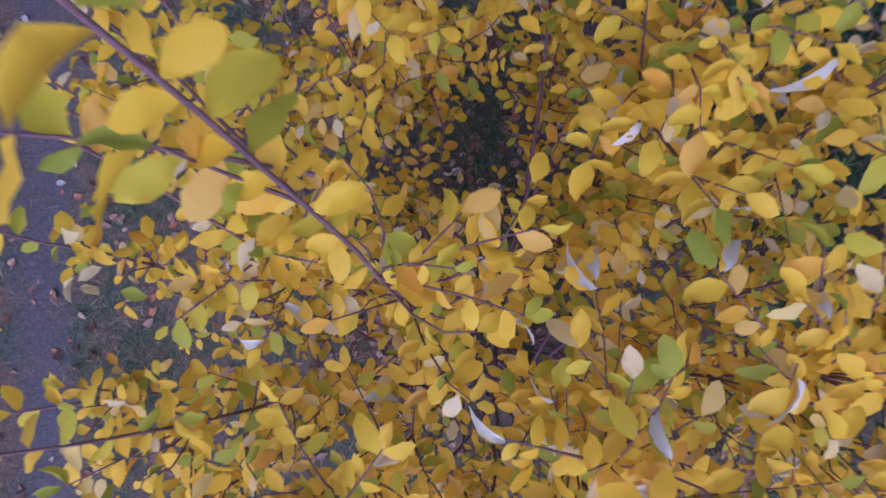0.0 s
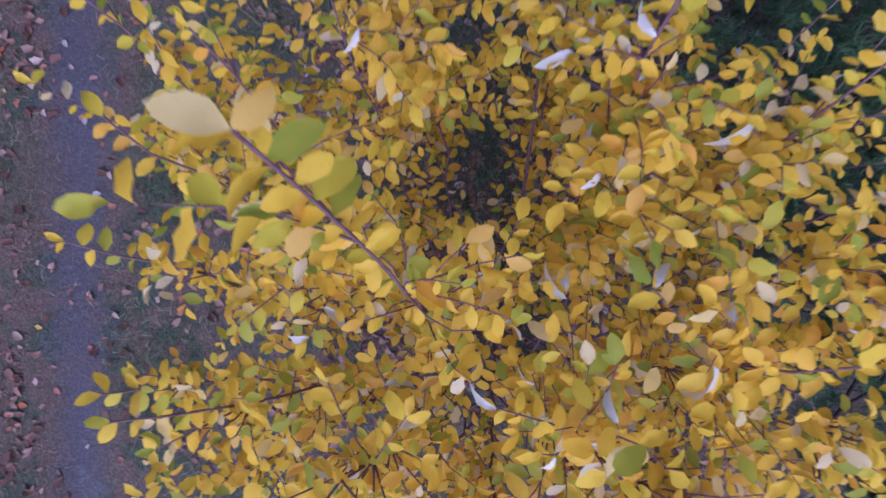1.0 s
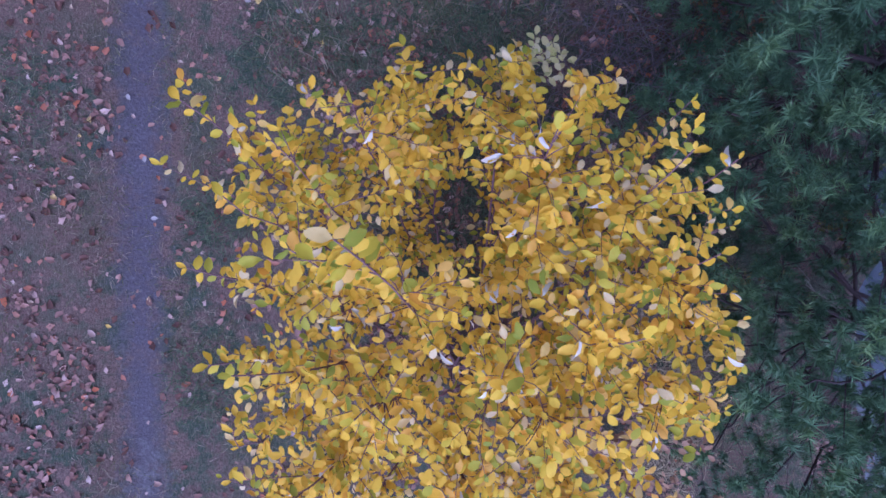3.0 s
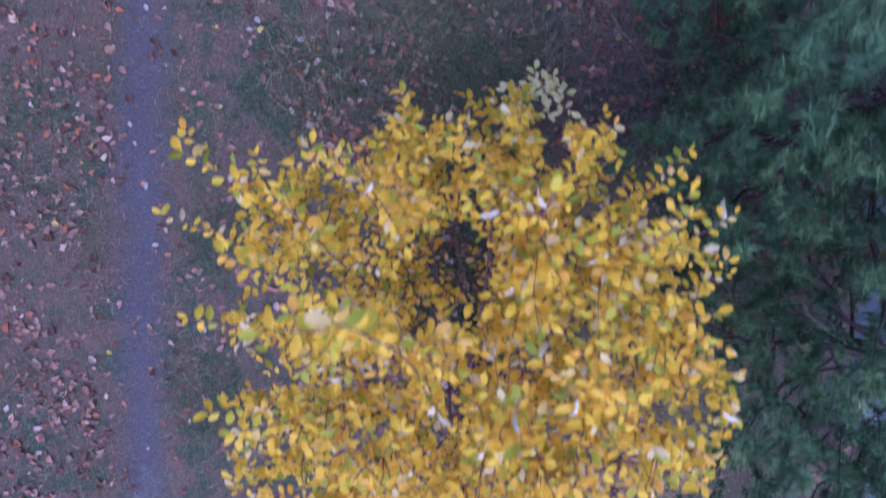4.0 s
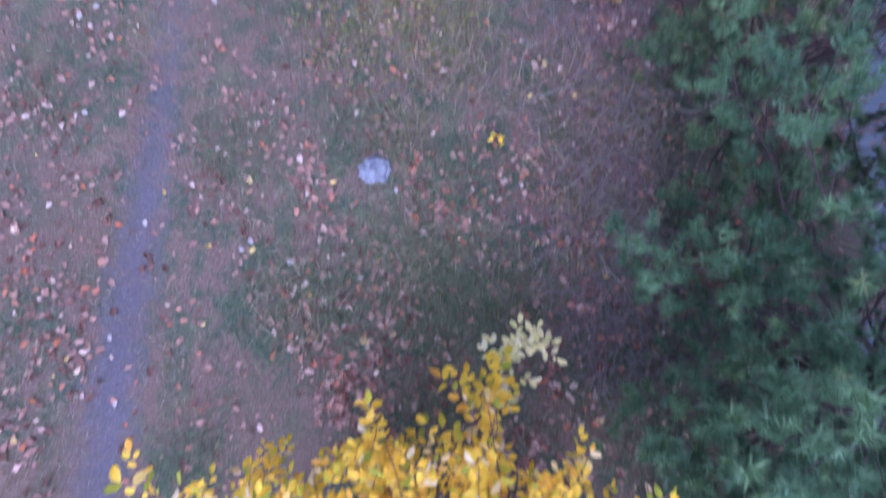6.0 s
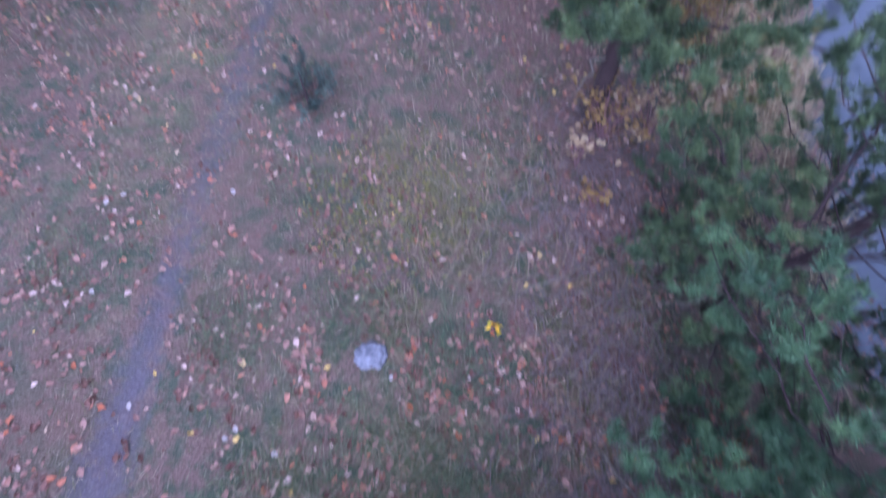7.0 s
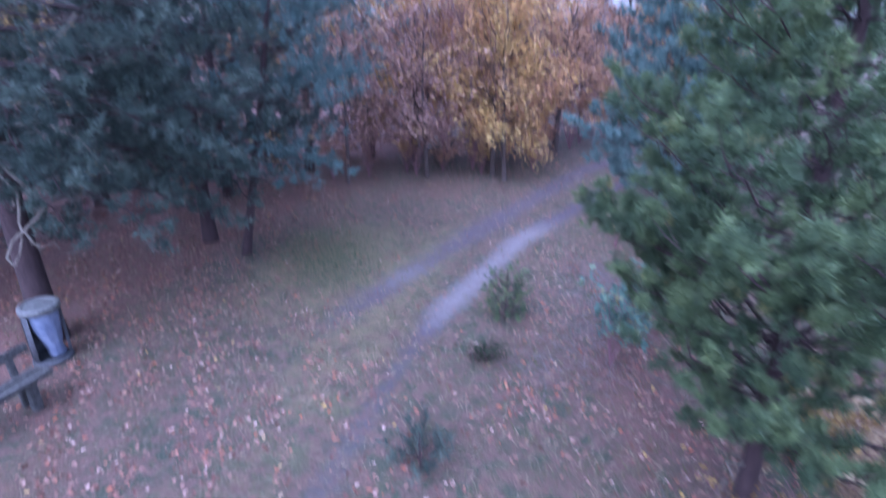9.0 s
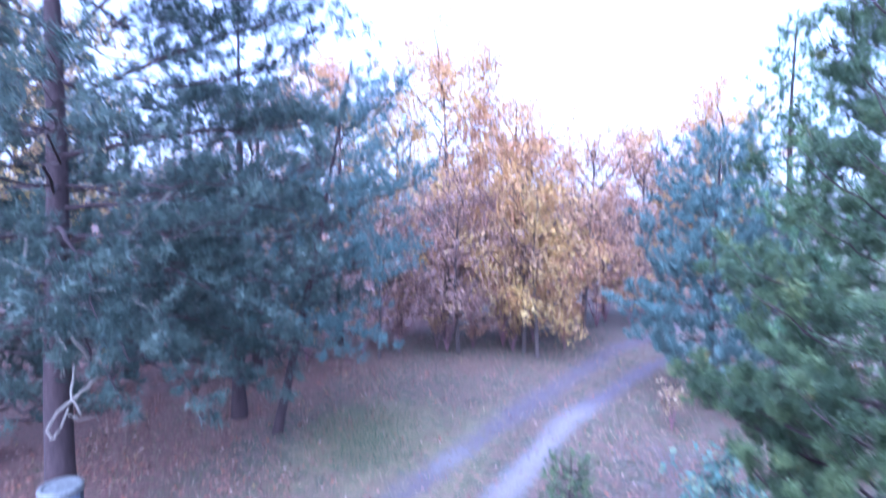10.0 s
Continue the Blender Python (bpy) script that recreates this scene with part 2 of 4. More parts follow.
wood_grey = simple("weathered_wood", (0.035, 0.037, 0.036), (0.115, 0.12, 0.115), 0.8, 22)
rim_mat = simple("grey_green_rim", (0.09, 0.10, 0.098), (0.20, 0.215, 0.205), 0.5, 25)
bin_dark = simple("dark_bin_shell", (0.03, 0.035, 0.04), (0.09, 0.10, 0.11), 0.6, 18)
bag_mat = simple("pale_blue_bag", (0.13, 0.165, 0.25), (0.25, 0.30, 0.40), 0.3, 9, 0.0, 0.6)
stone_mat = simple("pale_stone", (0.09, 0.095, 0.12), (0.26, 0.27, 0.31), 0.85, 30, 0.0, 0.6)
white_mat = simple("pale_underside", (0.30, 0.26, 0.25), (0.50, 0.45, 0.43), 0.7)
water_mat, n_, l_, b_ = material("dark_water", 0.06)
b_.inputs["Base Color"].default_value = (0.07, 0.085, 0.105, 1)
b_.inputs["Specular IOR Level"].default_value = 1.0
bumped(n_, l_, b_, noise_node(n_, l_, 3.0, 3, 0.5, coord(n_)), 0.15, 0.02)


# ---- mesh helpers ----
def part(name, bm, mat, parent=None, label=""):
    me = bpy.data.meshes.new(name)
    bm.to_mesh(me)
    bm.free()
    return hang(name, me, mat, parent, label)


def hang(name, me, mat, parent=None, label=""):
    if mat is not None and not me.materials:
        me.materials.append(mat)
    ob = new(name, me)
    ob.parent = parent
    return tagged(ob, label)


def soup(name, verts, tris, smooth=False):
    """A mesh out of an array of vertices and an array of triangles."""
    me = bpy.data.meshes.new(name)
    me.from_pydata([], [], [])
    verts, tris = np.asarray(verts, float).reshape(-1, 3), np.asarray(tris, int).reshape(-1, 3)
    me.vertices.add(len(verts))
    me.vertices.foreach_set("co", verts.ravel())
    me.loops.add(tris.size)
    me.loops.foreach_set("vertex_index", tris.ravel())
    me.polygons.add(len(tris))
    me.polygons.foreach_set("loop_start", np.arange(0, tris.size, 3))
    me.polygons.foreach_set("loop_total", np.full(len(tris), 3))
    if smooth:
        me.polygons.foreach_set("use_smooth", np.ones(len(tris), bool))
    me.update(calc_edges=True)
    return me


def stamp(template, tris, where, axes, scale):
    """Copies of a template at many places: axes (n, 3, 3) holds each one's x, y and z direction as rows."""
    v = np.einsum("vk,nkd->nvd", template, axes) * np.reshape(scale, (-1, 1, 1)) + where[:, None]
    t = tris[None] + (np.arange(len(where)) * len(template))[:, None, None]
    return v.reshape(-1, 3), t.reshape(-1, 3)


def unit(v):
    return v / np.maximum(np.linalg.norm(v, axis=-1, keepdims=True), 1e-9)


def frames_for(ahead, up, rng, roll=0.5):
    """Axes for leaves: y along 'ahead', z near 'up' with a random roll."""
    y = unit(ahead)
    x = unit(np.cross(y, up))
    z = np.cross(x, y)
    a = rng.normal(0, roll, len(y))[:, None]
    return np.stack([x * np.cos(a) + z * np.sin(a), y, z * np.cos(a) - x * np.sin(a)], 1)


def ovate(width, curl, fold):
    """A leaf of length 1 along y, folded at its midrib, its tip bent down."""
    v = [(0, 0, 0)]
    for s, w in ((0.14, 0.45), (0.38, 0.92), (0.64, 1.0), (0.87, 0.62)):
        drop = -curl * s * s
        v += [(-w * width, s, drop + fold * w), (0, s, drop), (w * width, s, drop + fold * w)]
    v.append((0, 1, -curl))
    t = [(0, 2, 1), (0, 3, 2)]
    for k in range(3):
        a, b = 1 + 3 * k, 4 + 3 * k
        t += [(a, a + 1, b + 1), (a, b + 1, b), (a + 1, a + 2, b + 2), (a + 1, b + 2, b + 1)]
    t += [(10, 11, 13), (11, 12, 13)]
    return np.array(v, float), np.array(t)


def wavy(rng, width, curl, fold, twist, wave=0.05):
    """The same leaf, gone limp: twisted along its rib, its edges uneven."""
    v, t = ovate(width, curl, fold)
    v[1:-1, 0] *= rng.uniform(0.82, 1.12, len(v) - 2)
    edge = np.abs(v[:, 0]) > 0.01
    v[edge, 2] += rng.normal(0, wave, edge.sum())
    v[1:, 0] += 0.10 * rng.normal() * v[1:, 1] ** 2
    a = twist * v[:, 1]
    x, z = v[:, 0].copy(), v[:, 2].copy()
    v[:, 0], v[:, 2] = x * np.cos(a) - z * np.sin(a), x * np.sin(a) + z * np.cos(a)
    return v, t


def lobed(rng, lobes=7, depth=0.3, curl=0.25):
    """A dry lobed leaf of length 1, cupped and twisted."""
    a = np.linspace(0, 2 * np.pi, 2 * lobes, endpoint=False)
    r = np.where(np.arange(2 * lobes) % 2, 1 - depth, 1.0) * rng.uniform(0.85, 1.1, 2 * lobes)
    x, y = 0.32 * r * np.sin(a), 0.5 * r * np.cos(a)
    z = curl * (x * x * 3 + rng.normal(0, 0.1, len(x)) + y * rng.normal(0, 0.4) * np.abs(x))
    v = np.vstack([[(0, 0, 0)], np.stack([x, y, z], 1)])
    n = 2 * lobes
    return v, np.array([(0, 1 + (i + 1) % n, 1 + i) for i in range(n)])


def tube(points, radii, sides=6):
    """Vertices and triangles of a tapered tube along points."""
    p = np.asarray(points, float)
    d = unit(np.gradient(p, axis=0))
    side = np.cross(d, (0.31, 0.17, 0.93))
    bad = np.linalg.norm(side, axis=1) < 0.15
    side[bad] = np.cross(d[bad], (1, 0, 0))
    u = unit(side)
    w = np.cross(d, u)
    a = np.linspace(0, 2 * np.pi, sides, endpoint=False)
    ring = np.cos(a)[None, :, None] * u[:, None] + np.sin(a)[None, :, None] * w[:, None]
    v = (p[:, None] + ring * np.reshape(radii, (-1, 1, 1))).reshape(-1, 3)
    t = []
    for k in range(len(p) - 1):
        for i in range(sides):
            j = (i + 1) % sides
            A, B, C, D = k * sides + i, k * sides + j, (k + 1) * sides + j, (k + 1) * sides + i
            t += [(A, B, C), (A, C, D)]
    e = (len(p) - 1) * sides
    t += [(e, e + i, e + i + 1) for i in range(1, sides - 1)]
    return v, np.array(t)


def merged(pieces):
    vs, ts, n = [], [], 0
    for v, t in pieces:
        vs.append(v)
        ts.append(t + n)
        n += len(v)
    return np.vstack(vs), np.vstack(ts)


def box(name, size, at, mat, parent=None, label="", turn=(0, 0, 0), bevel=0.01):
    bm = bmesh.new()
    bmesh.ops.create_cube(bm, size=1)
    bmesh.ops.scale(bm, vec=size, verts=bm.verts)
    bmesh.ops.bevel(bm, geom=bm.edges[:], offset=bevel, segments=2, affect="EDGES")
    bm.transform(pose(*at, *turn))
    return part(name, bm, mat, parent, label)


def thing(name, x, y, z, label, category, group="", kind=""):
    ob = new(name)
    ob.empty_display_size = 0.1
    ob.location = (x, y, z)
    return tagged(ob, label, category, group, kind)


# ---- the lie of the land ----
RUT_R = [(-6, -2.05), (-1.5, -2.08), (0.1, -2.14), (2.5, -2.13), (4.2, -2.14), (5.6, -2.13), (7.0, -2.1), (8.2, -2.02), (10, -1.62), (11.5, -1.3), (13, -0.72), (16, 0.45), (20, 2.7), (26, 6.5)]
RUT_L = [(-6, -3.65), (2, -3.7), (5.6, -3.65), (7.6, -3.35), (9.0, -3.0), (10.6, -2.6), (12, -2.15), (14.2, -1.5), (16.5, -0.8), (18.4, -0.2), (22, 1.7), (26, 4.2)]


def rut(y, line):
    ys, xs = zip(*line)
    return np.interp(y, ys, xs)


def land(x, y):
    """Height of the ground, with how far it is worn to bare track and to pale sand."""
    x, y = np.asarray(x, float), np.asarray(y, float)
    far = np.clip((y - 22) / 6, 0, 1)
    dr, dl = np.abs(x - rut(y, RUT_R)), np.abs(x - rut(y, RUT_L))
    half = 0.165 + 0.025 * np.sin(1.7 * y) + np.clip((y - 7.5) / 5, 0, 1) * 0.10
    wr = np.clip(0.98 - dr / half * 0.52, 0, 1) * (1 - far) * np.where(y < 7.4, 0.95 - 0.42 * np.clip((y - 1.8) / 2.0, 0, 1), 0.95)
    fade = np.clip((y - 6.6) / 1.5, 0, 1)
    wl_ = np.clip(1.25 - dl / (half + 0.02) * 0.55, 0, 1) * (1 - far) * (0.12 + 0.55 * fade)
    brink = 1.45 + 0.12 * np.sin(y * 0.8) + 0.16 * np.clip(y - 3, 0, 6) + 0.6 * np.clip(y - 9, 0, 30)
    bank, shore = np.clip((x - brink) / 1.05, 0, 1), np.clip((x - brink - 2.1 - 0.16 * np.sin(2.9 * y + 1) - 0.09 * np.sin(7.1 * y)) / 0.9, 0, 1)
    z = -0.035 * wr - 0.03 * wl_ - 0.9 * bank * bank * (3 - 2 * bank) - 0.5 * shore * shore * (3 - 2 * shore)
    z = z + 0.02 * np.sin(1.3 * x + 0.7) * np.sin(0.9 * y) + 0.012 * np.sin(4.1 * x + y) * np.sin(3.3 * y + 1)
    sand = np.clip(1.15 - dr / half * 0.62, 0, 1) * np.clip((y - 7.3) / 0.9, 0, 1) * np.clip((13.4 - y) / 1.6, 0, 1) * 0.85
    sand = np.maximum(sand, np.clip(1.2 - dl / 0.28 * 0.8, 0, 1) * np.clip(1 - np.abs(y - 9.2) / 1.1, 0, 1) * 0.6)
    sand = np.maximum(sand, np.clip(1.1 - dr / 0.3, 0, 1) * np.clip(1 - np.abs(y + 1.5) / 0.45, 0, 1) * 0.4)
    return z, np.clip(np.maximum(wr, wl_), 0, 1), sand


def growth(x, y):
    """Where the ground is grassy (above 0) and where matted with red-brown leaves (below 0)."""
    def blob(cx, cy, rx, ry):
        return np.exp(-((x - cx) / rx) ** 2 - ((y - cy) / ry) ** 2)

    g = 0.95 * blob(-4.6, 9.6, 1.3, 2.2) + 0.35 * blob(-3.0, 6.5, 0.8, 4.0) + 0.45 * blob(0.0, 4.2, 0.9, 0.8) + 0.4 * blob(0.0, 1.9, 1.1, 0.8)
    g = g + 0.35 * blob(-2.7, 10.5, 0.4, 3.0) + 0.3 * blob(-4.0, 3.5, 1.0, 1.2)
    # bank-edge blob (1.35, 3.0): dark litter, with shade put into its colour too
    r = 0.9 * np.clip((-5.6 - x) / 1.5, 0, 1) * np.clip((y - 3) / 2, 0, 1) + 0.35 * blob(0.5, 6.8, 0.9, 1.8) + 0.5 * blob(-5.0, 4.5, 1.4, 1.4) + 0.6 * blob(-3.8, 14.5, 2.5, 2.0) + 0.6 * blob(-3.3, 0.3, 0.7, 2.5) + 0.8 * blob(1.35, 3.0, 0.6, 2.4) + 0.5 * blob(0.9, 8.0, 0.8, 2.5)
    return g - r + 0.05


def gz(x, y):
    return float(land(x, y)[0])


def build_ground():
    xs = np.concatenate([-np.geomspace(400, 9.2, 26), np.arange(-9, 6.01, 0.1), np.geomspace(6.3, 400, 26)])
    ys = np.concatenate([-np.geomspace(400, 4.2, 24), np.arange(-4, 22.01, 0.12), np.geomspace(22.4, 400, 24)])
    X, Y = np.meshgrid(xs, ys)
    Z, track, sand = land(X, Y)
    nx, ny = len(xs), len(ys)
    v = np.stack([X.ravel(), Y.ravel(), Z.ravel()], 1)
    i = (np.arange(ny - 1)[:, None] * nx + np.arange(nx - 1)[None]).ravel()
    t = np.concatenate([np.stack([i, i + 1, i + nx + 1], 1), np.stack([i, i + nx + 1, i + nx], 1)])
    me = soup("ground", v, t, smooth=True)
    for nm, a in (("track", track), ("sand", sand), ("growth", growth(X, Y))):
        at = me.attributes.new(nm, "FLOAT", "POINT")
        at.data.foreach_set("value", a.ravel().astype(np.float32))
    return tagged(hang("ground", me, ground_mat), "leaf-strewn grassy forest ground with two worn wheel ruts", "ground", kind="structure")


ground = build_ground()
bm = bmesh.new()
q = [bm.verts.new(p) for p in ((3.0, -30, -1.1), (90, -30, -1.1), (90, 40, -1.1), (3.0, 40, -1.1))]
bm.faces.new(q)
tagged(part("water", bm, water_mat), "still dark pond water below the bank", "water", kind="structure")


# ---- the yellow shrub ----
def curve3(a, b, c, n):
    t = np.linspace(0, 1, n)[:, None]
    return (1 - t) ** 2 * np.array(a) + 2 * t * (1 - t) * np.array(b) + t * t * np.array(c)


def leafy(path, rng, step, size, start=0.3, spread=0.9):
    """Leaves set alternately along a shoot: places, directions, sizes."""
    seg = np.linalg.norm(np.diff(path, axis=0), axis=1)
    s = np.concatenate([[0], np.cumsum(seg)])
    at = np.arange(start * s[-1], s[-1], step)
    at = np.clip(at + rng.uniform(-0.45, 0.45, len(at)) * step, 0, s[-1])
    if len(at) == 0:
        return np.zeros((0, 3)), np.zeros((0, 3)), np.zeros(0)
    p = np.stack([np.interp(at, s, path[:, k]) for k in range(3)], 1)
    d = unit(np.stack([np.interp(at, s, np.gradient(path[:, k], s)) for k in range(3)], 1))
    side = unit(np.cross(d, (0, 0, 1)) + 1e-4)
    turn = np.where(np.arange(len(at)) % 2, 1.0, -1.0)[:, None]
    ahead = unit(d * rng.uniform(0.25, 0.8, (len(at), 1)) + side * turn * spread + rng.normal(0, 0.25, (len(at), 3)))
    tip = unit(d[-1] + rng.normal(0, 0.1, 3))
    p, ahead = np.vstack([p, path[-1]]), np.vstack([ahead, tip])
    return p, ahead, size * rng.uniform(0.55, 1.2, len(p))


def build_shrub(bx, by):
    rng = np.random.default_rng(7)
    shrub = thing("shrub", bx, by, gz(bx, by), "tall golden-yellow leafed shrub with thin purplish stems", "shrub")
    o = np.array([bx, by, gz(bx, by)])
    places, aheads, sizes, twigs = [], [], [], []

    def shoot(path, r0, r1, step=0.036, size=0.062, start=0.3):
        p, a, s = leafy(path, rng, step, size, start)
        places.append(p), aheads.append(a), sizes.append(s)
        twigs.append(tube(path[::2], np.linspace(r0, r1, len(path[::2])), 4))

    # named leaders: where they end, seen from above
    leaders = [(-0.20, 0.14, 2.6), (-0.42, 0.12, 2.2), (-0.97, 0.70, 1.75), (-0.92, 0.4, 1.6), (-0.92, 0.05, 1.8), (-0.86, -0.33, 1.75), (-0.80, -0.70, 1.6),
               (-0.76, -1.0, 1.7), (-0.6, -1.3, 1.9), (-0.1, -1.4, 1.9), (0.5, -1.45, 1.8), (0.75, -1.2, 1.6), (1.05, -0.62, 1.4), (1.17, -0.2, 1.45),
               (1.2, 0.2, 1.5), (1.08, 0.73, 1.6), (0.8, 0.86, 1.5), (0.42, 1.0, 1.4), (-0.12, 1.0, 1.5), (-0.3, 0.68, 1.75), (-0.55, 0.5, 1.95),
               (0.42, 0.5, 2.1), (0.82, 0.42, 2.1), (0.98, 0.1, 1.95), (0.65, -0.15, 2.15), (0.98, -0.4, 1.9), (0.4, -0.45, 2.2), (-0.22, -0.4, 2.2), (-0.65, -0.3, 2.05),
               (-0.7, 0.3, 2.0), (-0.55, -0.8, 2.1), (0.05, -0.9, 2.15), (0.55, -0.9, 2.0), (0.85, -0.9, 1.75), (0.25, -0.3, 2.3), (1.15, 0.45, 1.75)]
    spines = []
    for k, (x, y, z) in enumerate(leaders):
        end = np.array([x, y, z + (0.08 if x > 0.6 and y < 0.7 else 0)])
        a = rng.uniform(0, 6.28)
        base = o + np.array([0.2 * np.cos(a), 0.2 * np.sin(a), -0.03])
        knee = np.array([bx + 0.5 * (x - bx), by + 0.5 * (y - by), z * 0.5]) + rng.normal(0, 0.05, 3)
        path = curve3(base, knee, end, 18)
        path[4:-1] += rng.normal(0, 0.007, (13, 3))
        spines.append(path[7:])
        v, t = tube(path, np.linspace(0.009, 0.0025, 18), 6)
        hang("stem", soup("stem", v, t, True), bark_shrub, shrub).matrix_parent_inverse = shrub.matrix_basis.inverted()
        p, ah, s = leafy(path, rng, 0.030, 0.056, 0.55 if k else 0.84)
        places.append(p), aheads.append(ah), sizes.append(s)
        for j in range(rng.integers(6, 9)):
            f = rng.uniform(0.42, 0.97)
            i = int(f * 17)
            p0 = path[i]
            d = path[min(i + 1, 17)] - path[i - 1]
            out = unit(np.array([p0[0] - bx, p0[1] - by, 0]) + 0.05)
            way = unit(unit(d) * 0.7 + rng.normal(0, 0.6, 3) * (1, 1, 0.5) + out * 0.35 + (0, 0, -0.15 + 0.25 * rng.random()))
            ln = rng.uniform(0.16, 0.42) * (1.15 - 0.5 * f)
            tip = p0 + way * ln + (0, 0, 0.04)
            shoot(curve3(p0, p0 + way * ln * 0.5 + (0, 0, 0.02), tip, 7), 0.0028, 0.0012, 0.028, 0.051, 0.15)
    stems = np.vstack(spines)
    made = 0
    while made < 1240:
        x, y = rng.uniform(-0.95, 1.35), rng.uniform(-1.5, 0.85)
        rr = ((x - 0.14) / 1.03) ** 2 + ((y + 0.28) / 1.17) ** 2
        if rng.random() < 0.028:
            x, y, rr = rng.uniform(-0.86, -0.36), rng.uniform(0.28, 0.74), 0.6
        elif rr > 1 or (x < -0.2 and rng.random() < 0.4) or (x > 0.68 and y < -0.66) or np.hypot(x - 0.1, y - 0.27) < 0.18 or np.hypot(x + 0.3, y - 0.42) < 0.13 or (np.hypot(x + 0.52, y - 0.24) < 0.24 and rng.random() < 0.85):
            continue
        ztop = 2.15 - 0.42 * rr + 0.12 * x
        tip = np.array([x, y, ztop - 1.1 * rng.random() ** 1.7])
        gap = np.linalg.norm((stems - tip) * (1, 1, 0.8) + (0, 0, 0.12), axis=1)
        p0 = stems[np.argmin(gap)]
        if np.linalg.norm(tip - p0) < 0.08:
            continue
        made += 1
        start = 0.15 if np.linalg.norm(tip - p0) < 0.4 else 0.5
        shoot(curve3(p0, (p0 + tip) / 2 + rng.normal(0, 0.04, 3) + (0, 0, 0.03), tip, 7), 0.0026, 0.0012, 0.028, 0.050, start)
    shoot(curve3((-0.12, 0.07, 2.3), (-0.25, 0.09, 2.4), (-0.42, 0.09, 2.42), 8), 0.003, 0.0015, 0.045, 0.062, 0.2)
    v, t = merged(twigs)
    tw_ob = hang("branchwork", soup("branchwork", v, t, True), bark_shrub, shrub)
    tw_ob.matrix_parent_inverse = shrub.matrix_basis.inverted()
    tagged(tw_ob, kind="stuff")
    P, A, S = np.vstack(places), np.vstack(aheads), np.concatenate(sizes)
    A = unit(A * (1, 1, 0.4) + (0, 0, -0.08))
    axes = frames_for(A, np.tile((0, 0, 1.0), (len(A), 1)), rng, 0.3)
    flip = rng.random(len(A)) < 0.05
    axes[flip] = frames_for(A[flip], np.tile((0, 0, 1.0), (flip.sum(), 1)), rng, 1.3)
    S = S * np.where(P[:, 2] > 2.3, 1.1, 1.0)
    order = np.argsort(-P[:, 2])
    kinds = [wavy(rng, w, c, f, q) for w, c, f, q in ((0.27, 0.15, 0.07, 0.2), (0.29, 0.35, 0.1, -0.4), (0.24, -0.15, 0.16, 0.5), (0.28, 0.5, 0.05, 0.2), (0.22, 0.3, 0.22, -0.8), (0.28, 0.05, -0.09, -0.25))]
    meshes = []
    for v, t in kinds:
        me = soup("leaf", v, t, True)
        me.materials.append(yellow_leaf_single)
        meshes.append(me)
    for n, i in enumerate(order[:300]):
        ob = new("leaf", meshes[n % 6])
        ob.parent = shrub
        m = Matrix(np.vstack([np.column_stack([axes[i].T * S[i], P[i] - o]), (0, 0, 0, 1)]).tolist())
        ob.matrix_basis = m
    rest = order[300:]
    pieces = []
    for k, (v, t) in enumerate(kinds):
        i = rest[k::6]
        pieces.append(stamp(v, t, P[i], axes[i], S[i]))
    v, t = merged(pieces)
    crown = hang("foliage", soup("foliage", v, t, True), yellow_leaf, shrub)
    crown.matrix_parent_inverse = shrub.matrix_basis.inverted()
    tagged(crown, kind="stuff")
    # withered whitish leaves, rolled lengthwise, hanging on the upper shoots
    v, t = wavy(rng, 0.17, 0.9, 0.16, 0.8, 0.04)
    rolled = soup("rolled_leaf", v, t, True)
    rolled.materials.append(rolled_mat)
    for i in rng.choice(order[90:4200], 90, replace=False):
        ob = new("rolled_leaf", rolled)
        ob.parent = shrub
        ob.matrix_basis = Matrix(np.vstack([np.column_stack([axes[i].T * S[i] * rng.uniform(1.0, 1.35), P[i] - o + (0, 0, 0.01)]), (0, 0, 0, 1)]).tolist())
    # a low side branch, yellow on its way and bleached at its end
    path = np.vstack([curve3(o + (0.0, 0.1, 0.1), (0.25, 0.2, 1.5), (0.33, 0.85, 1.25), 10), curve3((0.35, 0.95, 1.08), (0.44, 1.14, 0.72), (0.70, 1.36, 0.30), 10)])
    v, t = tube(path, np.linspace(0.008, 0.002, 20), 5)
    low_branch = hang("low_branch", soup("low_branch", v, t, True), bark_shrub, shrub)
    low_branch.matrix_parent_inverse = shrub.matrix_basis.inverted()
    pl, al, sl, tw, py_, ay, sy = [], [], [], [], [], [], []
    for j in range(26):
        f = 0.5 + 0.5 * j / 25
        p0 = path[min(19, int(f * 19))]
        a = rng.uniform(-1.1, 2.9)
        tip = p0 + np.array([np.cos(a), np.sin(a), -0.1]) * rng.uniform(0.1, 0.24)
        q = curve3(p0, (p0 + tip) / 2 + (0, 0, 0.03), tip, 6)
        tw.append(tube(q, np.linspace(0.002, 0.001, 6), 4))
        p, ah, s = leafy(q, rng, 0.036, 0.064, 0.15)
        (pl if f > 0.74 else py_).append(p), (al if f > 0.74 else ay).append(ah), (sl if f > 0.74 else sy).append(s * 1.1)
    v, t = merged(tw)
    tagged(hang("side_branchwork", soup("side_branchwork", v, t), bark_shrub, low_branch), kind="stuff")
    P, A, S = np.vstack(py_), unit(np.vstack(ay) * (1, 1, 0.4)), np.concatenate(sy)
    v, t = stamp(*kinds[1], P, frames_for(A, np.tile((0, 0, 1.0), (len(A), 1)), rng, 0.3), S)
    tagged(hang("low_foliage", soup("low_foliage", v, t, True), yellow_leaf, low_branch), kind="stuff")
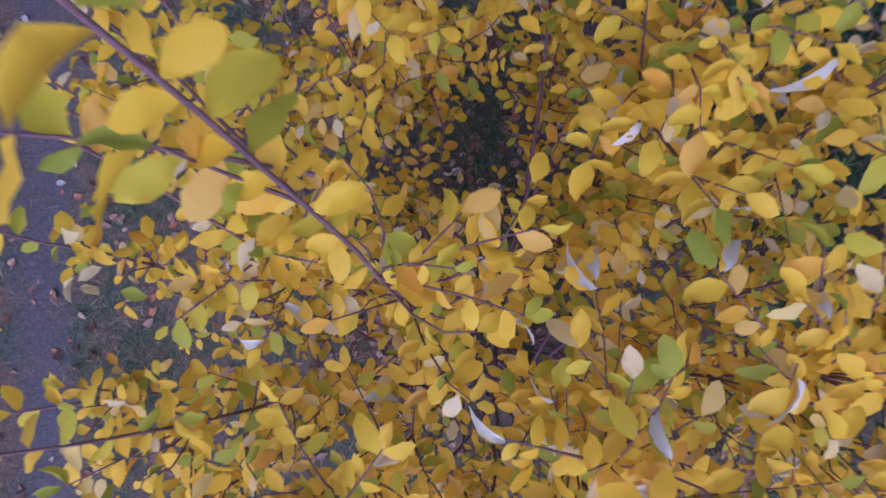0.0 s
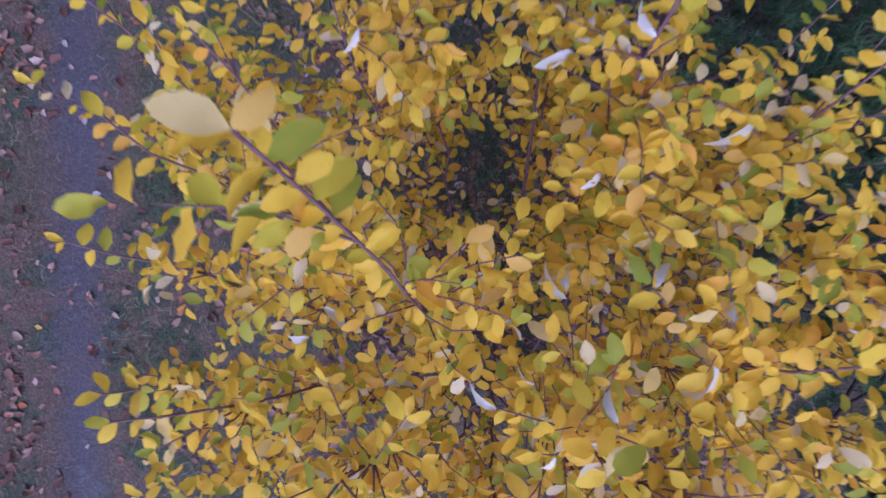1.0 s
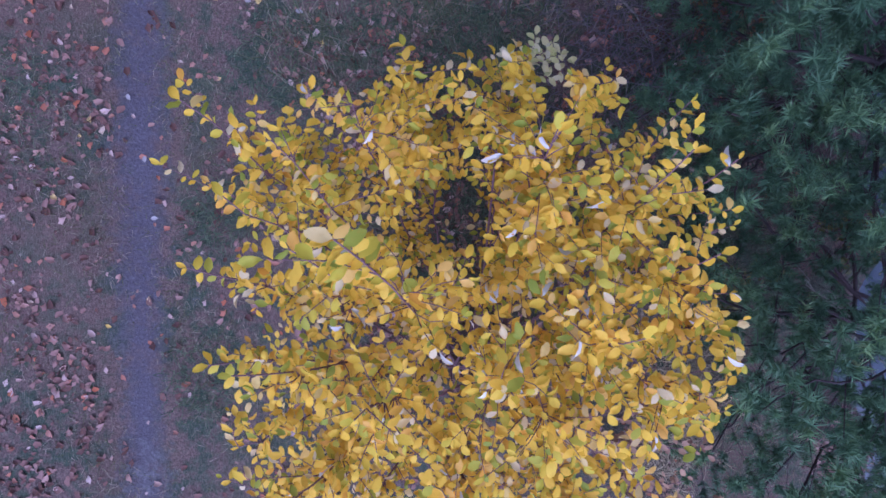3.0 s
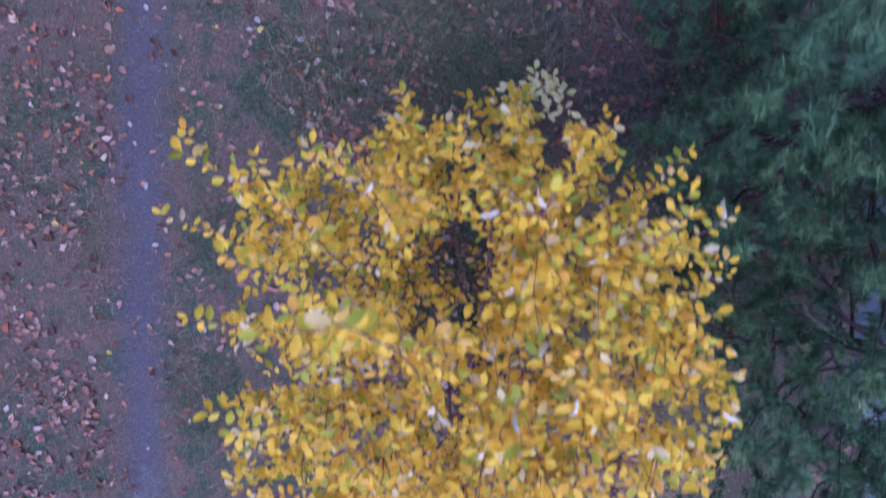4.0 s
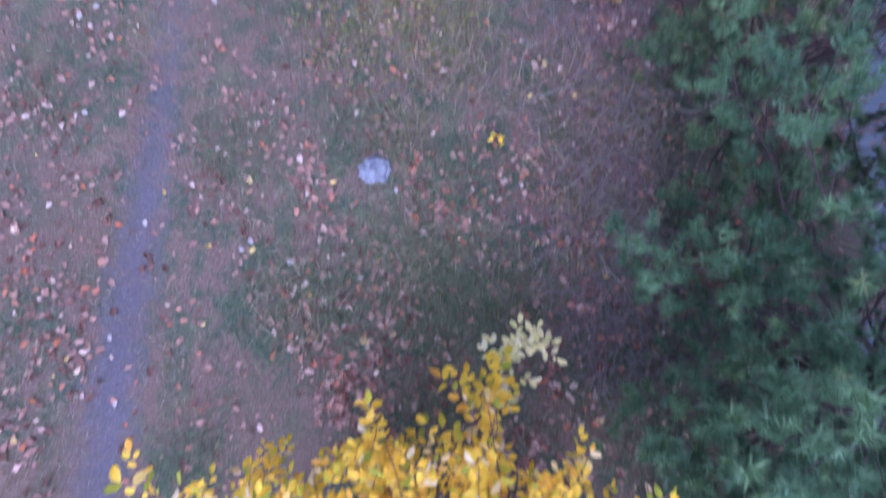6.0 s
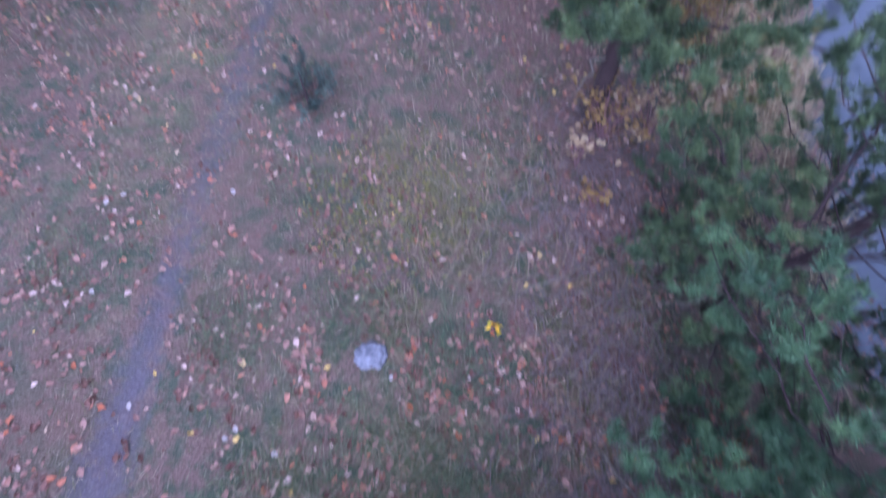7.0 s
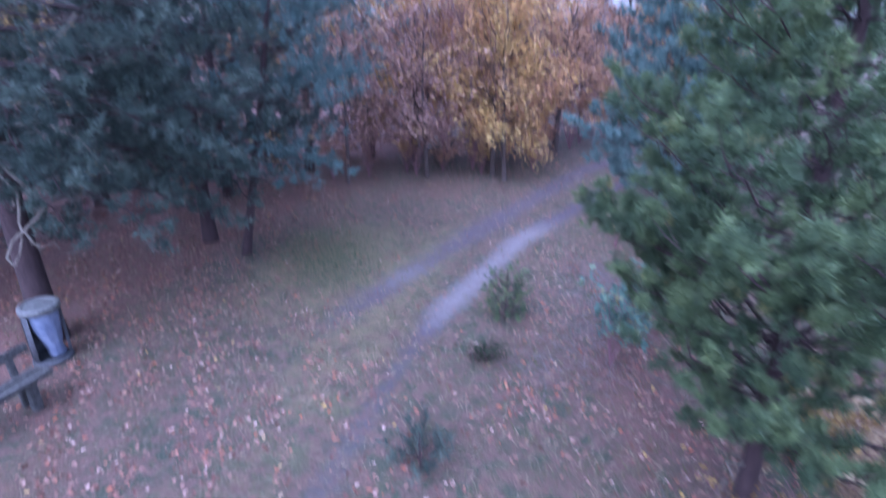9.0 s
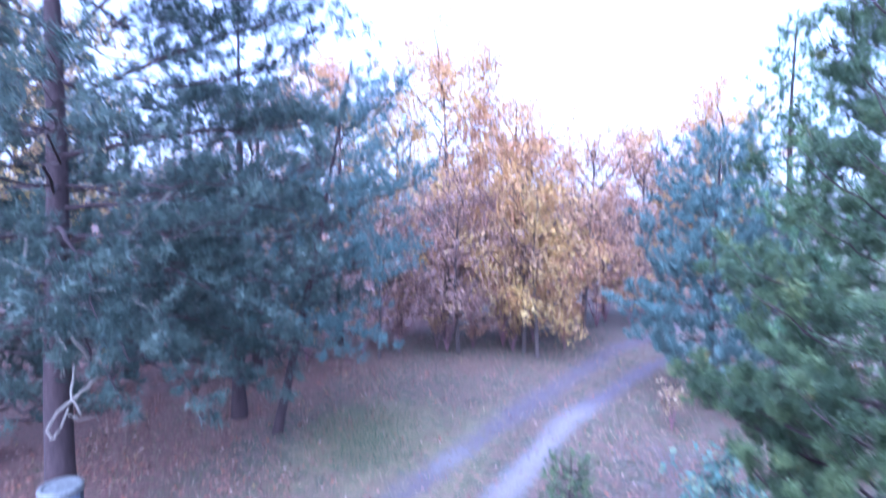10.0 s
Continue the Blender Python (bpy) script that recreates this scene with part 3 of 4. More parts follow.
    P, A, S = np.vstack(pl), unit(np.vstack(al) * (1, 1, 0.4)), np.concatenate(sl)
    v, t = merged([stamp(*kinds[0], P, frames_for(A, np.tile((0, 0, 1.0), (len(A), 1)), rng, 0.3), S)])
    hang("pale_foliage", soup("pale_foliage", v, t, True), pale_leaf, low_branch, "bleached pale yellow leaves")
    return shrub


build_shrub(0.28, -0.6)


# ---- pines ----
def needle_soup(P, D, S, rng, count, length, width, spread=0.75):
    """Needles in brushes: count thin triangles round each shoot, S the size of each brush."""
    n = len(P)
    base = np.repeat(P, count, 0)
    d = np.repeat(D, count, 0)
    k = np.repeat(S, count)[:, None]
    r = rng.normal(0, 1, (n * count, 3))
    side = unit(r - d * np.sum(r * d, 1, keepdims=True))
    s = rng.uniform(0, 1, (n * count, 1))
    ahead = unit(d * rng.uniform(0.1, 1.1, (n * count, 1)) + side * spread)
    ln = length * k * rng.uniform(0.7, 1.15, (n * count, 1))
    b = base + d * (s - 0.6) * length * k * 1.3
    w = unit(np.cross(ahead, rng.normal(0, 1, (n * count, 3)))) * width * 0.5
    v = np.stack([b - w, b + w, b + ahead * ln], 1).reshape(-1, 3)
    return v, np.arange(len(v)).reshape(-1, 3)


def build_pine(x, y, height, radius, low, seed, trunk_r, needles, label, count=22, length=0.075, width=0.007, whorl=0.4, per=5,
               bark=None, reach=None, top=0.12, fan=4, droop=0.0, lean=(0, 0), dead=0, clear=None, twig_step=0.12, upright=0.35, taper=0.75, loose=0.4, jitter=0.015, spread=0.75, puff=0.55, airy=0.0, snag_r=0.022, boughs=(), snags=()):
    """A pine: tapered trunk, whorls of limbs that turn up at their ends, and brushes of needles on every shoot."""
    rng = np.random.default_rng(seed)
    z0 = gz(x, y)
    tree = thing("pine_tree", x, y, z0, label, "tree", "pines by the track")
    n = 14
    h = np.linspace(-0.1, height, n)
    trunk = np.stack([lean[0] * h / height + 0.03 * np.sin(h * 0.9 + seed), lean[1] * h / height + 0.03 * np.cos(h * 1.1 + seed), h], 1)
    rad = trunk_r * (1 - 0.92 * np.clip(h / height, 0, 1)) + 0.006
    rad[0] *= 1.25
    v, t = tube(trunk, rad, 10)
    hang("trunk", soup("trunk", v, t, True), bark or bark_pine, tree)
    tufts_p, tufts_d, tufts_s, tufts_a, twigs = [], [], [], [], []

    def dress(path, ln, first=0.3):
        """Side twigs along a limb, each ending in a fan of needle brushes; young shoots lighter than old ones."""
        steps = max(3, int(ln / twig_step))
        for j in range(steps):
            g = first + (1 - first) * j / (steps - 1)
            i = min(7, int(g * 8))
            p0 = path[i] + (path[i + 1] - path[i]) * (g * 8 - i if g < 1 else 1)
            d0 = unit(path[i + 1] - path[i])
            side = unit(np.cross(d0, (0, 0, 1))) * (1 if j % 2 else -1)
            wl2 = (ln * 0.30 * (1.15 - g) + 0.14) * rng.uniform(0.6, 1.25)
            way = unit(d0 * 0.8 + side * rng.uniform(0.3, 1.1) + (0, 0, rng.uniform(-0.1, 0.5)))
            if j == steps - 1:
                way = d0
            tw = curve3(p0, p0 + way * wl2 * 0.6, p0 + way * wl2 + (0, 0, 0.25 * wl2), 4)
            twigs.append(tube(tw[[0, 3]], (0.0035, 0.0014), 3))
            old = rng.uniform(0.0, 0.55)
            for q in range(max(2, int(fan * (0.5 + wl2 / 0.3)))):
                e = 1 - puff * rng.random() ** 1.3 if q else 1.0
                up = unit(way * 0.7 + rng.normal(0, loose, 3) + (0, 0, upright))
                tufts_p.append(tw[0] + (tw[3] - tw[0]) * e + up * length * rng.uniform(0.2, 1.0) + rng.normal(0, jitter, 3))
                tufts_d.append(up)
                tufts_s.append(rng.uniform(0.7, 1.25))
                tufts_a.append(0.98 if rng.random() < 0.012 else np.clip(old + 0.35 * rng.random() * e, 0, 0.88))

    for zb, mid_, end_ in boughs:
        path = curve3((0, 0, zb), mid_, end_, 9)
        path[2:] += rng.normal(0, 0.03, (7, 3))
        v, t = tube(path, np.linspace(min(0.035, trunk_r * 0.26), 0.005, 9), 6)
        hang("bough", soup("bough", v, t, True), bark or bark_pine, tree)
        for q in range(2):
            dress(path, np.linalg.norm(np.array(end_) - (0, 0, zb)))
    for pts in snags:
        p = np.array(pts, float)
        s_ = np.linspace(0, len(p) - 1, 3 * len(p))
        p = np.stack([np.interp(s_, np.arange(len(p)), p[:, k]) for k in range(3)], 1) + rng.normal(0, 0.006, (len(s_), 3))
        v, t = tube(p, np.linspace(snag_r, snag_r * 0.4, len(p)), 6)
        hang("dead_branch", soup("dead_branch", v, t, True), bark_dead, tree, "bare grey crooked dead branch")
    z = low
    while z < height - 0.15:
        f = (z - low) / (height - low)
        c = np.array([np.interp(z, h, trunk[:, k]) for k in range(3)])
        a0 = rng.uniform(0, 6.28)
        for k in range(per):
            a = a0 + k * 6.283 / per + rng.normal(0, 0.25)
            out = np.array([np.cos(a), np.sin(a), 0])
            ln = radius * ((1 - f) ** taper * min(1, 0.6 + 2.2 * f) + top) * rng.uniform(0.7, 1.15)
            if reach:
                ln *= reach(a, z)
            if clear and clear(x + out[0] * ln, y + out[1] * ln, z):
                ln = max(0.2, min(ln, (x - 1.25) / max(-out[0], 0.05) * rng.uniform(0.75, 1.05)))
            if ln < 0.12:
                continue
            tip = c + out * ln + (0, 0, ln * (0.15 + 0.45 * f - droop))
            path = curve3(c, c + out * ln * 0.55 + (0, 0, -ln * 0.02 - droop * 0.3 * ln), tip, 9)
            path[2:] += rng.normal(0, 0.02 * ln, (7, 3))
            r0 = max(0.007, np.interp(z, h, rad) * 0.2)
            v, t = tube(path, np.linspace(r0, 0.004, 9), 5)
            hang("limb", soup("limb", v, t, True), bark or bark_pine, tree)
            dress(path, ln)
        z += whorl * rng.uniform(0.75, 1.2) * (1 + airy * f)
    for k in range(4):
        tufts_p.append(trunk[-1] - (0, 0, 0.08 * k))
        tufts_d.append(np.array((0, 0, 1.0)))
        tufts_s.append(1.0)
        tufts_a.append(0.6)
    v, t = merged(twigs)
    tagged(hang("branchwork", soup("branchwork", v, t), bark or bark_pine, tree), kind="stuff")
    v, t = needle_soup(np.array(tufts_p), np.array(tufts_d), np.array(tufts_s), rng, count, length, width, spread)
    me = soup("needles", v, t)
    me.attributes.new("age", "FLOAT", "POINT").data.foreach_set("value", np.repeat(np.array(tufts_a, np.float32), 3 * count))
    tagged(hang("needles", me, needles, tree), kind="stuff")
    for k in range(dead):
        a, zz = rng.uniform(0, 6.28), rng.uniform(0.25, 0.95) * low + 0.4
        ln = rng.uniform(0.4, 0.8)
        out = np.array([np.cos(a), np.sin(a), 0])
        pth = curve3((0, 0, zz), out * ln * 0.5 + (0, 0, zz + 0.05), out * ln + (0, 0, zz - 0.3 + 0.5 * rng.random()), 7)
        pth[2:] += rng.normal(0, 0.03, (5, 3))
        v, t = tube(pth, np.linspace(0.010, 0.003, 7), 5)
        hang("dead_branch", soup("dead_branch", v, t, True), bark_dead, tree, "bare grey dead branch")
    return tree


def off_path(px, py, pz):
    """Keeps boughs out of the flight's way and off the shrub."""
    return px < 1.3 and py < 4.0


# beside the shrub, on the bank
BANK = dict(clear=off_path, count=42, length=0.062, width=0.0075, spread=1.2, top=0.3, twig_step=0.16, loose=0.5, upright=0.6, fan=3.7, puff=0.75, jitter=0.012, snag_r=0.011)
build_pine(3.0, 1.25, 4.3, 1.95, 0.35, 11, 0.085, needle_green, "green pine on the bank beside the yellow shrub", whorl=0.36, per=5, dead=9,
           boughs=[(1.6, (-0.9, -0.2, 2.0), (-1.55, -0.35, 2.6)), (1.2, (-1.0, -0.3, 1.7), (-1.6, -0.5, 2.2)), (1.3, (-0.7, 0.3, 1.7), (-1.2, 0.2, 2.1)),
                   (0.9, (-0.8, 0.4, 1.0), (-1.5, 0.5, 1.2)), (0.7, (-0.6, 0.7, 0.8), (-1.1, 1.1, 0.9)), (1.0, (-0.9, -0.5, 1.2), (-1.4, -0.9, 1.3))], **BANK)
build_pine(3.2, -0.45, 4.1, 1.95, 0.35, 12, 0.08, needle_green, "dark green pine on the bank by the pond", whorl=0.34, per=5, dead=9,
           boughs=[(1.5, (-0.9, 0.0, 1.7), (-1.6, -0.1, 2.2)), (1.2, (-0.6, -0.5, 1.6), (-1.2, -0.9, 2.0)), (1.0, (-0.6, 0.5, 1.2), (-1.1, 0.8, 1.4)), (0.8, (-0.9, 0.2, 1.0), (-1.5, 0.3, 1.1))], **BANK)
build_pine(2.55, 3.45, 2.7, 1.4, 0.25, 13, 0.06, needle_young, "bushy young green pine on the bank, leaning over the water", whorl=0.3, per=5, dead=7, lean=(0.9, 0.3),
           boughs=[(0.9, (-0.5, -0.6, 1.0), (-0.7, -1.1, 1.3)), (1.3, (-0.5, 0.2, 1.6), (-1.0, 0.4, 1.9)), (0.8, (0.5, -0.5, 1.0), (0.6, -1.1, 1.2)),
                   (1.2, (0.9, 0.4, 1.5), (1.6, 0.9, 1.7)), (1.0, (1.0, 0.1, 1.3), (1.9, 0.2, 1.5)), (0.7, (0.7, 0.6, 1.0), (1.1, 1.2, 1.1)), (0.6, (-0.5, 0.5, 0.7), (-0.7, 0.9, 0.9)),
                   (1.4, (-0.4, 0.6, 1.7), (-0.85, 1.0, 1.9)), (1.5, (0.6, 0.7, 1.9), (0.8, 1.4, 2.0)), (1.2, (-0.6, -0.1, 1.4), (-1.05, -0.3, 1.5))],
           snags=[[(0.3, 0.1, 0.9), (0.55, -0.1, 1.25), (0.45, -0.35, 1.35), (0.2, -0.55, 1.3), (0.0, -0.8, 1.2)], [(-0.1, 0.0, 0.7), (-0.5, -0.25, 0.8), (-0.75, -0.2, 0.7), (-0.95, -0.45, 0.65)]], **BANK)
# the bushy pine by the track, bare of boughs below and thin towards the pond
build_pine(1.32, 5.0, 6.1, 1.35, 1.1, 14, 0.075, needle_young, "bushy bright green young pine beside the track", whorl=0.25, per=9, dead=3, top=0.1, count=48, length=0.072, width=0.007, twig_step=0.14,
           upright=0.75, taper=0.85, loose=0.5, spread=1.25, puff=0.6, fan=4.2, jitter=0.02,
           boughs=[(2.0, (-0.2, -0.7, 2.3), (-0.65, -1.25, 2.8)), (1.9, (-0.6, -0.2, 2.3), (-1.2, 0.1, 2.6)), (2.3, (0.6, -0.3, 2.6), (1.3, -0.5, 2.9)), (1.8, (0.6, 0.3, 2.1), (1.4, 0.5, 2.4)),
                   (1.5, (-0.5, 0.1, 1.7), (-1.0, 0.25, 2.0)), (1.4, (-0.4, -0.3, 1.6), (-0.7, -0.5, 2.0)), (1.8, (-0.7, 0.4, 2.1), (-1.35, 0.7, 2.45)), (1.6, (-0.4, 0.6, 1.8), (-0.9, 1.0, 2.1)),
                   (1.2, (0.6, -0.3, 1.3), (1.35, -0.6, 1.5)), (1.1, (0.2, -0.5, 1.2), (0.5, -1.0, 1.5)), (1.3, (0.8, 0.2, 1.5), (1.6, 0.1, 1.7)), (1.2, (-0.3, -0.5, 1.3), (-0.4, -0.9, 1.6))],
           reach=lambda a, z: min(1.1, 0.27 + 0.42 * max(0, z - 0.62)) * (1 + 0.12 * max(0, -math.sin(a))) * (1 - 0.6 * max(0, math.cos(a)) * (z < 3.2)))
build_pine(3.6, 11.0, 8.4, 2.2, 1.0, 15, 0.13, needle_green, "tall green pine behind the young one", count=18, length=0.10, width=0.016, taper=0.7, loose=0.6, per=6, upright=0.6, fan=3, twig_step=0.2)
build_pine(3.2, 14.8, 8.2, 1.7, 1.0, 18, 0.11, needle_green, "slender pointed pine beyond the bend", count=16, length=0.11, width=0.02, taper=0.8, loose=0.5, per=6, upright=0.7, fan=3, twig_step=0.22)
build_pine(1.45, 13.2, 5.6, 1.75, 0.8, 16, 0.10, needle_blue, "blue-green pine at the bend of the track", count=22, length=0.12, width=0.019, taper=0.6, loose=0.5, per=7, whorl=0.32, upright=0.6, fan=4, twig_step=0.2)
build_pine(5.4, 8.6, 6.8, 2.0, 1.6, 17, 0.12, needle_green, "green pine above the pond", count=16, length=0.11, width=0.014, fan=3, twig_step=0.22)
# across the track
SNAGS = [[(0.15, -0.1, 2.95), (0.95, -0.65, 2.55), (1.28, -0.55, 2.14), (1.1, -0.6, 1.94), (0.92, -0.75, 1.75), (0.86, -0.8, 1.6), (0.93, -0.8, 1.5), (1.02, -0.78, 1.62), (1.05, -0.72, 1.8)],
         [(-0.3, -0.6, 3.3), (0.3, -0.5, 3.14), (0.7, -0.3, 3.07), (1.15, -0.15, 3.48), (1.65, 0.0, 4.0)],
         [(0.1, -0.1, 2.5), (0.6, -0.5, 2.48), (1.0, -0.6, 2.25), (1.25, -0.85, 1.98), (1.32, -0.8, 1.8)],
         [(0.1, 0.0, 2.75), (0.7, 0.0, 2.92), (1.2, 0.1, 2.72), (1.6, 0.0, 2.4), (1.75, 0.1, 2.12)],
         [(0.1, -0.15, 3.4), (0.5, -0.7, 3.52), (0.9, -1.0, 3.3), (1.1, -1.3, 2.95)]]
OLD = dict(bark=bark_pine, width=0.011, spread=1.2, fan=3.0, loose=0.5, upright=0.3, puff=0.7, top=0.3, airy=0.3)
build_pine(-6.85, 5.85, 11.0, 3.0, 2.5, 21, 0.16, needle_dark, "old blue-green pine with a thick dark trunk behind the litter bin",
           count=22, length=0.095, whorl=0.55, per=6, droop=0.12, dead=16, twig_step=0.15,
           boughs=[(2.9, (1.1, -0.4, 2.75), (2.2, -0.2, 1.75)), (2.75, (0.8, -0.5, 2.55), (1.75, -0.75, 2.0)), (3.3, (1.2, 0.1, 3.4), (2.5, 0.5, 2.6)), (3.6, (1.0, -0.6, 3.6), (2.0, -1.2, 2.8)),
                   (5.0, (1.4, 0.3, 5.6), (2.9, 0.6, 6.0)), (4.4, (1.5, 0.8, 4.9), (2.9, 1.2, 4.8)), (5.6, (1.2, -0.2, 6.2), (2.5, 0.0, 6.8)), (2.6, (1.2, 0.9, 2.6), (2.3, 1.6, 2.0)),
                   (3.2, (1.1, 0.9, 3.3), (2.2, 1.6, 2.8)), (3.8, (1.2, 0.8, 4.1), (2.5, 1.4, 3.8)), (3.4, (1.0, 0.4, 3.7), (1.9, 0.9, 3.6)), (2.3, (1.0, 0.8, 2.1), (1.9, 1.5, 1.35)), (2.5, (0.5, 1.2, 2.3), (1.1, 2.2, 1.7))],
           snags=SNAGS, **OLD)
build_pine(-7.3, 9.7, 7.6, 2.4, 1.7, 22, 0.13, needle_dark, "slender dark pine with a bare lower trunk", count=20, length=0.1, whorl=0.55, per=5, droop=0.15, dead=3, twig_step=0.19,
           boughs=[(1.6, (0.3, -1.0, 1.5), (0.5, -1.9, 1.15)), (1.8, (1.0, -0.5, 1.7), (1.7, -1.0, 1.3)), (1.5, (-0.8, -0.8, 1.4), (-1.2, -1.5, 1.1))], **OLD)
build_pine(-6.15, 9.25, 6.5, 1.75, 1.5, 23, 0.08, needle_blue, "leaning blue-green pine at the edge of the clearing", count=24, length=0.095, whorl=0.55, per=4, droop=0.12, lean=(1.2, 0.4), twig_step=0.17,
           boughs=[(1.9, (1.0, 0.1, 2.0), (1.9, 0.2, 1.7)), (2.6, (1.2, 0.2, 3.0), (2.3, 0.4, 3.2)), (3.4, (1.4, 0.2, 4.0), (2.6, 0.2, 4.5)), (1.7, (-0.3, -0.7, 1.9), (-0.4, -1.4, 2.0)), (4.4, (1.5, 0.1, 5.2), (2.2, 0.0, 5.9))], **OLD)
build_pine(-8.3, 15.6, 7.2, 2.4, 1.4, 24, 0.14, needle_blue, "blue-green pine in front of the autumn wood", count=16, length=0.14, twig_step=0.25, **{**OLD, "width": 0.02})
DEEP = dict(count=16, length=0.14, twig_step=0.26, droop=0.12, **{**OLD, "width": 0.02})
build_pine(-9.6, 6.6, 7.8, 2.6, 0.7, 26, 0.15, needle_dark, "dark pine with low boughs behind the bench", **DEEP)
build_pine(-11.4, 11.0, 6.2, 2.6, 0.8, 27, 0.16, needle_dark, "dark pine with low boughs deeper in the wood", **DEEP)
build_pine(-9.0, 12.6, 7.0, 2.3, 0.9, 28, 0.12, needle_dark, "dense dark pine at the wood edge", **DEEP)
build_pine(-12.0, 6.4, 6.0, 2.6, 0.8, 29, 0.16, needle_dark, "dark pine deep in the wood", **DEEP)


# ---- broadleaved trees of the wood edge ----
def build_oak(x, y, height, radius, low, seed, leaf, label, leaves=7200, size=0.15, trunk_r=0.12, name="oak_tree"):
    rng = np.random.default_rng(seed)
    z0 = gz(x, y)
    tree = thing(name, x, y, z0, label, "tree", "autumn trees of the wood edge")
    n = 10
    h = np.linspace(-0.1, height * 0.93, n)
    trunk = np.stack([0.12 * np.sin(h * 0.5 + seed), 0.12 * np.cos(h * 0.6 + seed * 2) - 0.12, h], 1)
    v, t = tube(trunk, np.linspace(trunk_r, 0.015, n), 8)
    hang("trunk", soup("trunk", v, t, True), bark_dark, tree)
    ends, twigs = [], []
    m = 26
    for k in range(m):
        f = (k + rng.random()) / m
        z = low + (height * 0.92 - low) * f
        c = np.array([np.interp(z, h, trunk[:, q]) for q in range(3)])
        a = k * 2.4 + rng.normal(0, 0.3)
        ln = radius * (np.sin(np.pi * min(1, 0.22 + 0.72 * f)) ** 0.7) * rng.uniform(0.7, 1.1) + 0.15
        out = np.array([np.cos(a), np.sin(a), 0.35 + 0.9 * f * f])
        path = curve3(c, c + out * ln * 0.5, c + out * ln * (1, 1, 1.1), 7)
        path[2:] += rng.normal(0, 0.04 * ln, (5, 3))
        v, t = tube(path, np.linspace(trunk_r * 0.3, 0.008, 7), 5)
        hang("limb", soup("limb", v, t, True), bark_dark, tree)
        for j in range(7):
            p0 = path[rng.integers(2, 7)]
            way = unit(rng.normal(0, 1, 3) * (1, 1, 0.6) + out * 0.5)
            tip = p0 + way * rng.uniform(0.25, 0.8) * radius * 0.42
            q = curve3(p0, (p0 + tip) / 2 + rng.normal(0, 0.05, 3), tip, 4)
            twigs.append(tube(q[[0, 2, 3]], (0.012, 0.008, 0.005), 3))
            ends += [q[1], q[2], q[3], q[3]]
    v, t = merged(twigs)
    tagged(hang("branchwork", soup("branchwork", v, t), bark_dark, tree), kind="stuff")
    ends = np.array(ends)
    P = ends[rng.integers(0, len(ends), leaves)] + rng.normal(0, 0.085 * radius, (leaves, 3)) * (1, 1, 0.9)
    A = unit(rng.normal(0, 1, (leaves, 3)) * (1, 1, 0.7) + (0, 0, -0.1))
    ax = frames_for(A, unit(rng.normal(0, 1, (leaves, 3)) + (0, 0, 1.0)), rng, 0.6)
    tv, tt = lobed(rng, 2, 0.25, 0.5)
    v, t = stamp(tv, tt, P, ax, size * rng.uniform(0.6, 1.15, leaves))
    tagged(hang("crown", soup("crown", v, t), leaf, tree), kind="stuff")
    return tree


oaks = [
    build_oak(-5.6, 17.6, 8.8, 2.6, 1.6, 31, oak_orange, "tall orange-brown oak, thinly leaved at the top", 12500),
    build_oak(-3.4, 18.4, 7.2, 2.3, 1.2, 32, oak_orange, "orange autumn oak at the wood edge", 8600),
    build_oak(-7.4, 18.2, 7.4, 2.4, 1.2, 33, oak_gold, "golden autumn tree at the wood edge", 6400),
    build_oak(-2.5, 16.2, 4.0, 1.8, 0.7, 34, oak_gold, "low golden-yellow tree beside the track", 4600, 0.125, 0.08),
    build_oak(-4.6, 15.9, 3.9, 2.1, 0.7, 35, oak_pink, "small tree with faded pink-brown leaves", 6000, 0.125, 0.08),
    build_oak(-1.2, 20.2, 6.2, 2.2, 1.0, 36, oak_rust, "rust-brown autumn oak by the bend", 6400),
    build_oak(0.6, 23.5, 6.6, 2.4, 1.0, 37, oak_pink, "faded pink-brown tree by the bend", 6400),
    build_oak(-3.0, 16.9, 5.6, 2.0, 0.8, 39, oak_orange, "broad orange and yellow tree by the track", 7200, 0.135, 0.08),
    build_oak(-6.6, 14.6, 3.6, 1.6, 0.9, 38, oak_pink, "small pink-brown tree in the shade of the pines", 4200, 0.12, 0.06),
]
rng_far = np.random.default_rng(5)
FAR = [(-12, 21), (-9.5, 23), (-15, 17), (-17, 12.5), (-10.6, 14.6), (-13.5, 10), (-5, 24), (2.6, 28), (-8, 29),
       (1.6, 25.5), (-0.6, 24.4), (3.4, 24.2), (-3.8, 22.5)]
for k, (x, y) in enumerate(FAR):
    src = oaks[(k * 3 + k // 4) % 7]
    s = rng_far.uniform(0.85, 1.2)
    ob = copy_thing(src, pose(x, y, gz(x, y), 0, 0, rng_far.uniform(0, 360)))
    ob.scale = (s, s, s * rng_far.uniform(0.9, 1.05))


# ---- young growth and small plants ----
def build_sapling(x, y, height, radius, seed, needles, label, fan=3.5):
    return build_pine(x, y, height, radius, 0.06, seed, 0.012, needles, label, count=26, length=0.06, width=0.007, whorl=0.10, per=5, fan=fan, twig_step=0.08, spread=1.1, puff=0.8)


build_sapling(-1.34, 5.0, 0.42, 0.2, 41, needle_dark, "tiny dark pine seedling in the grass")
build_sapling(-1.03, 8.1, 0.8, 0.24, 42, needle_young, "knee-high green pine sapling beside the track", 1.8)


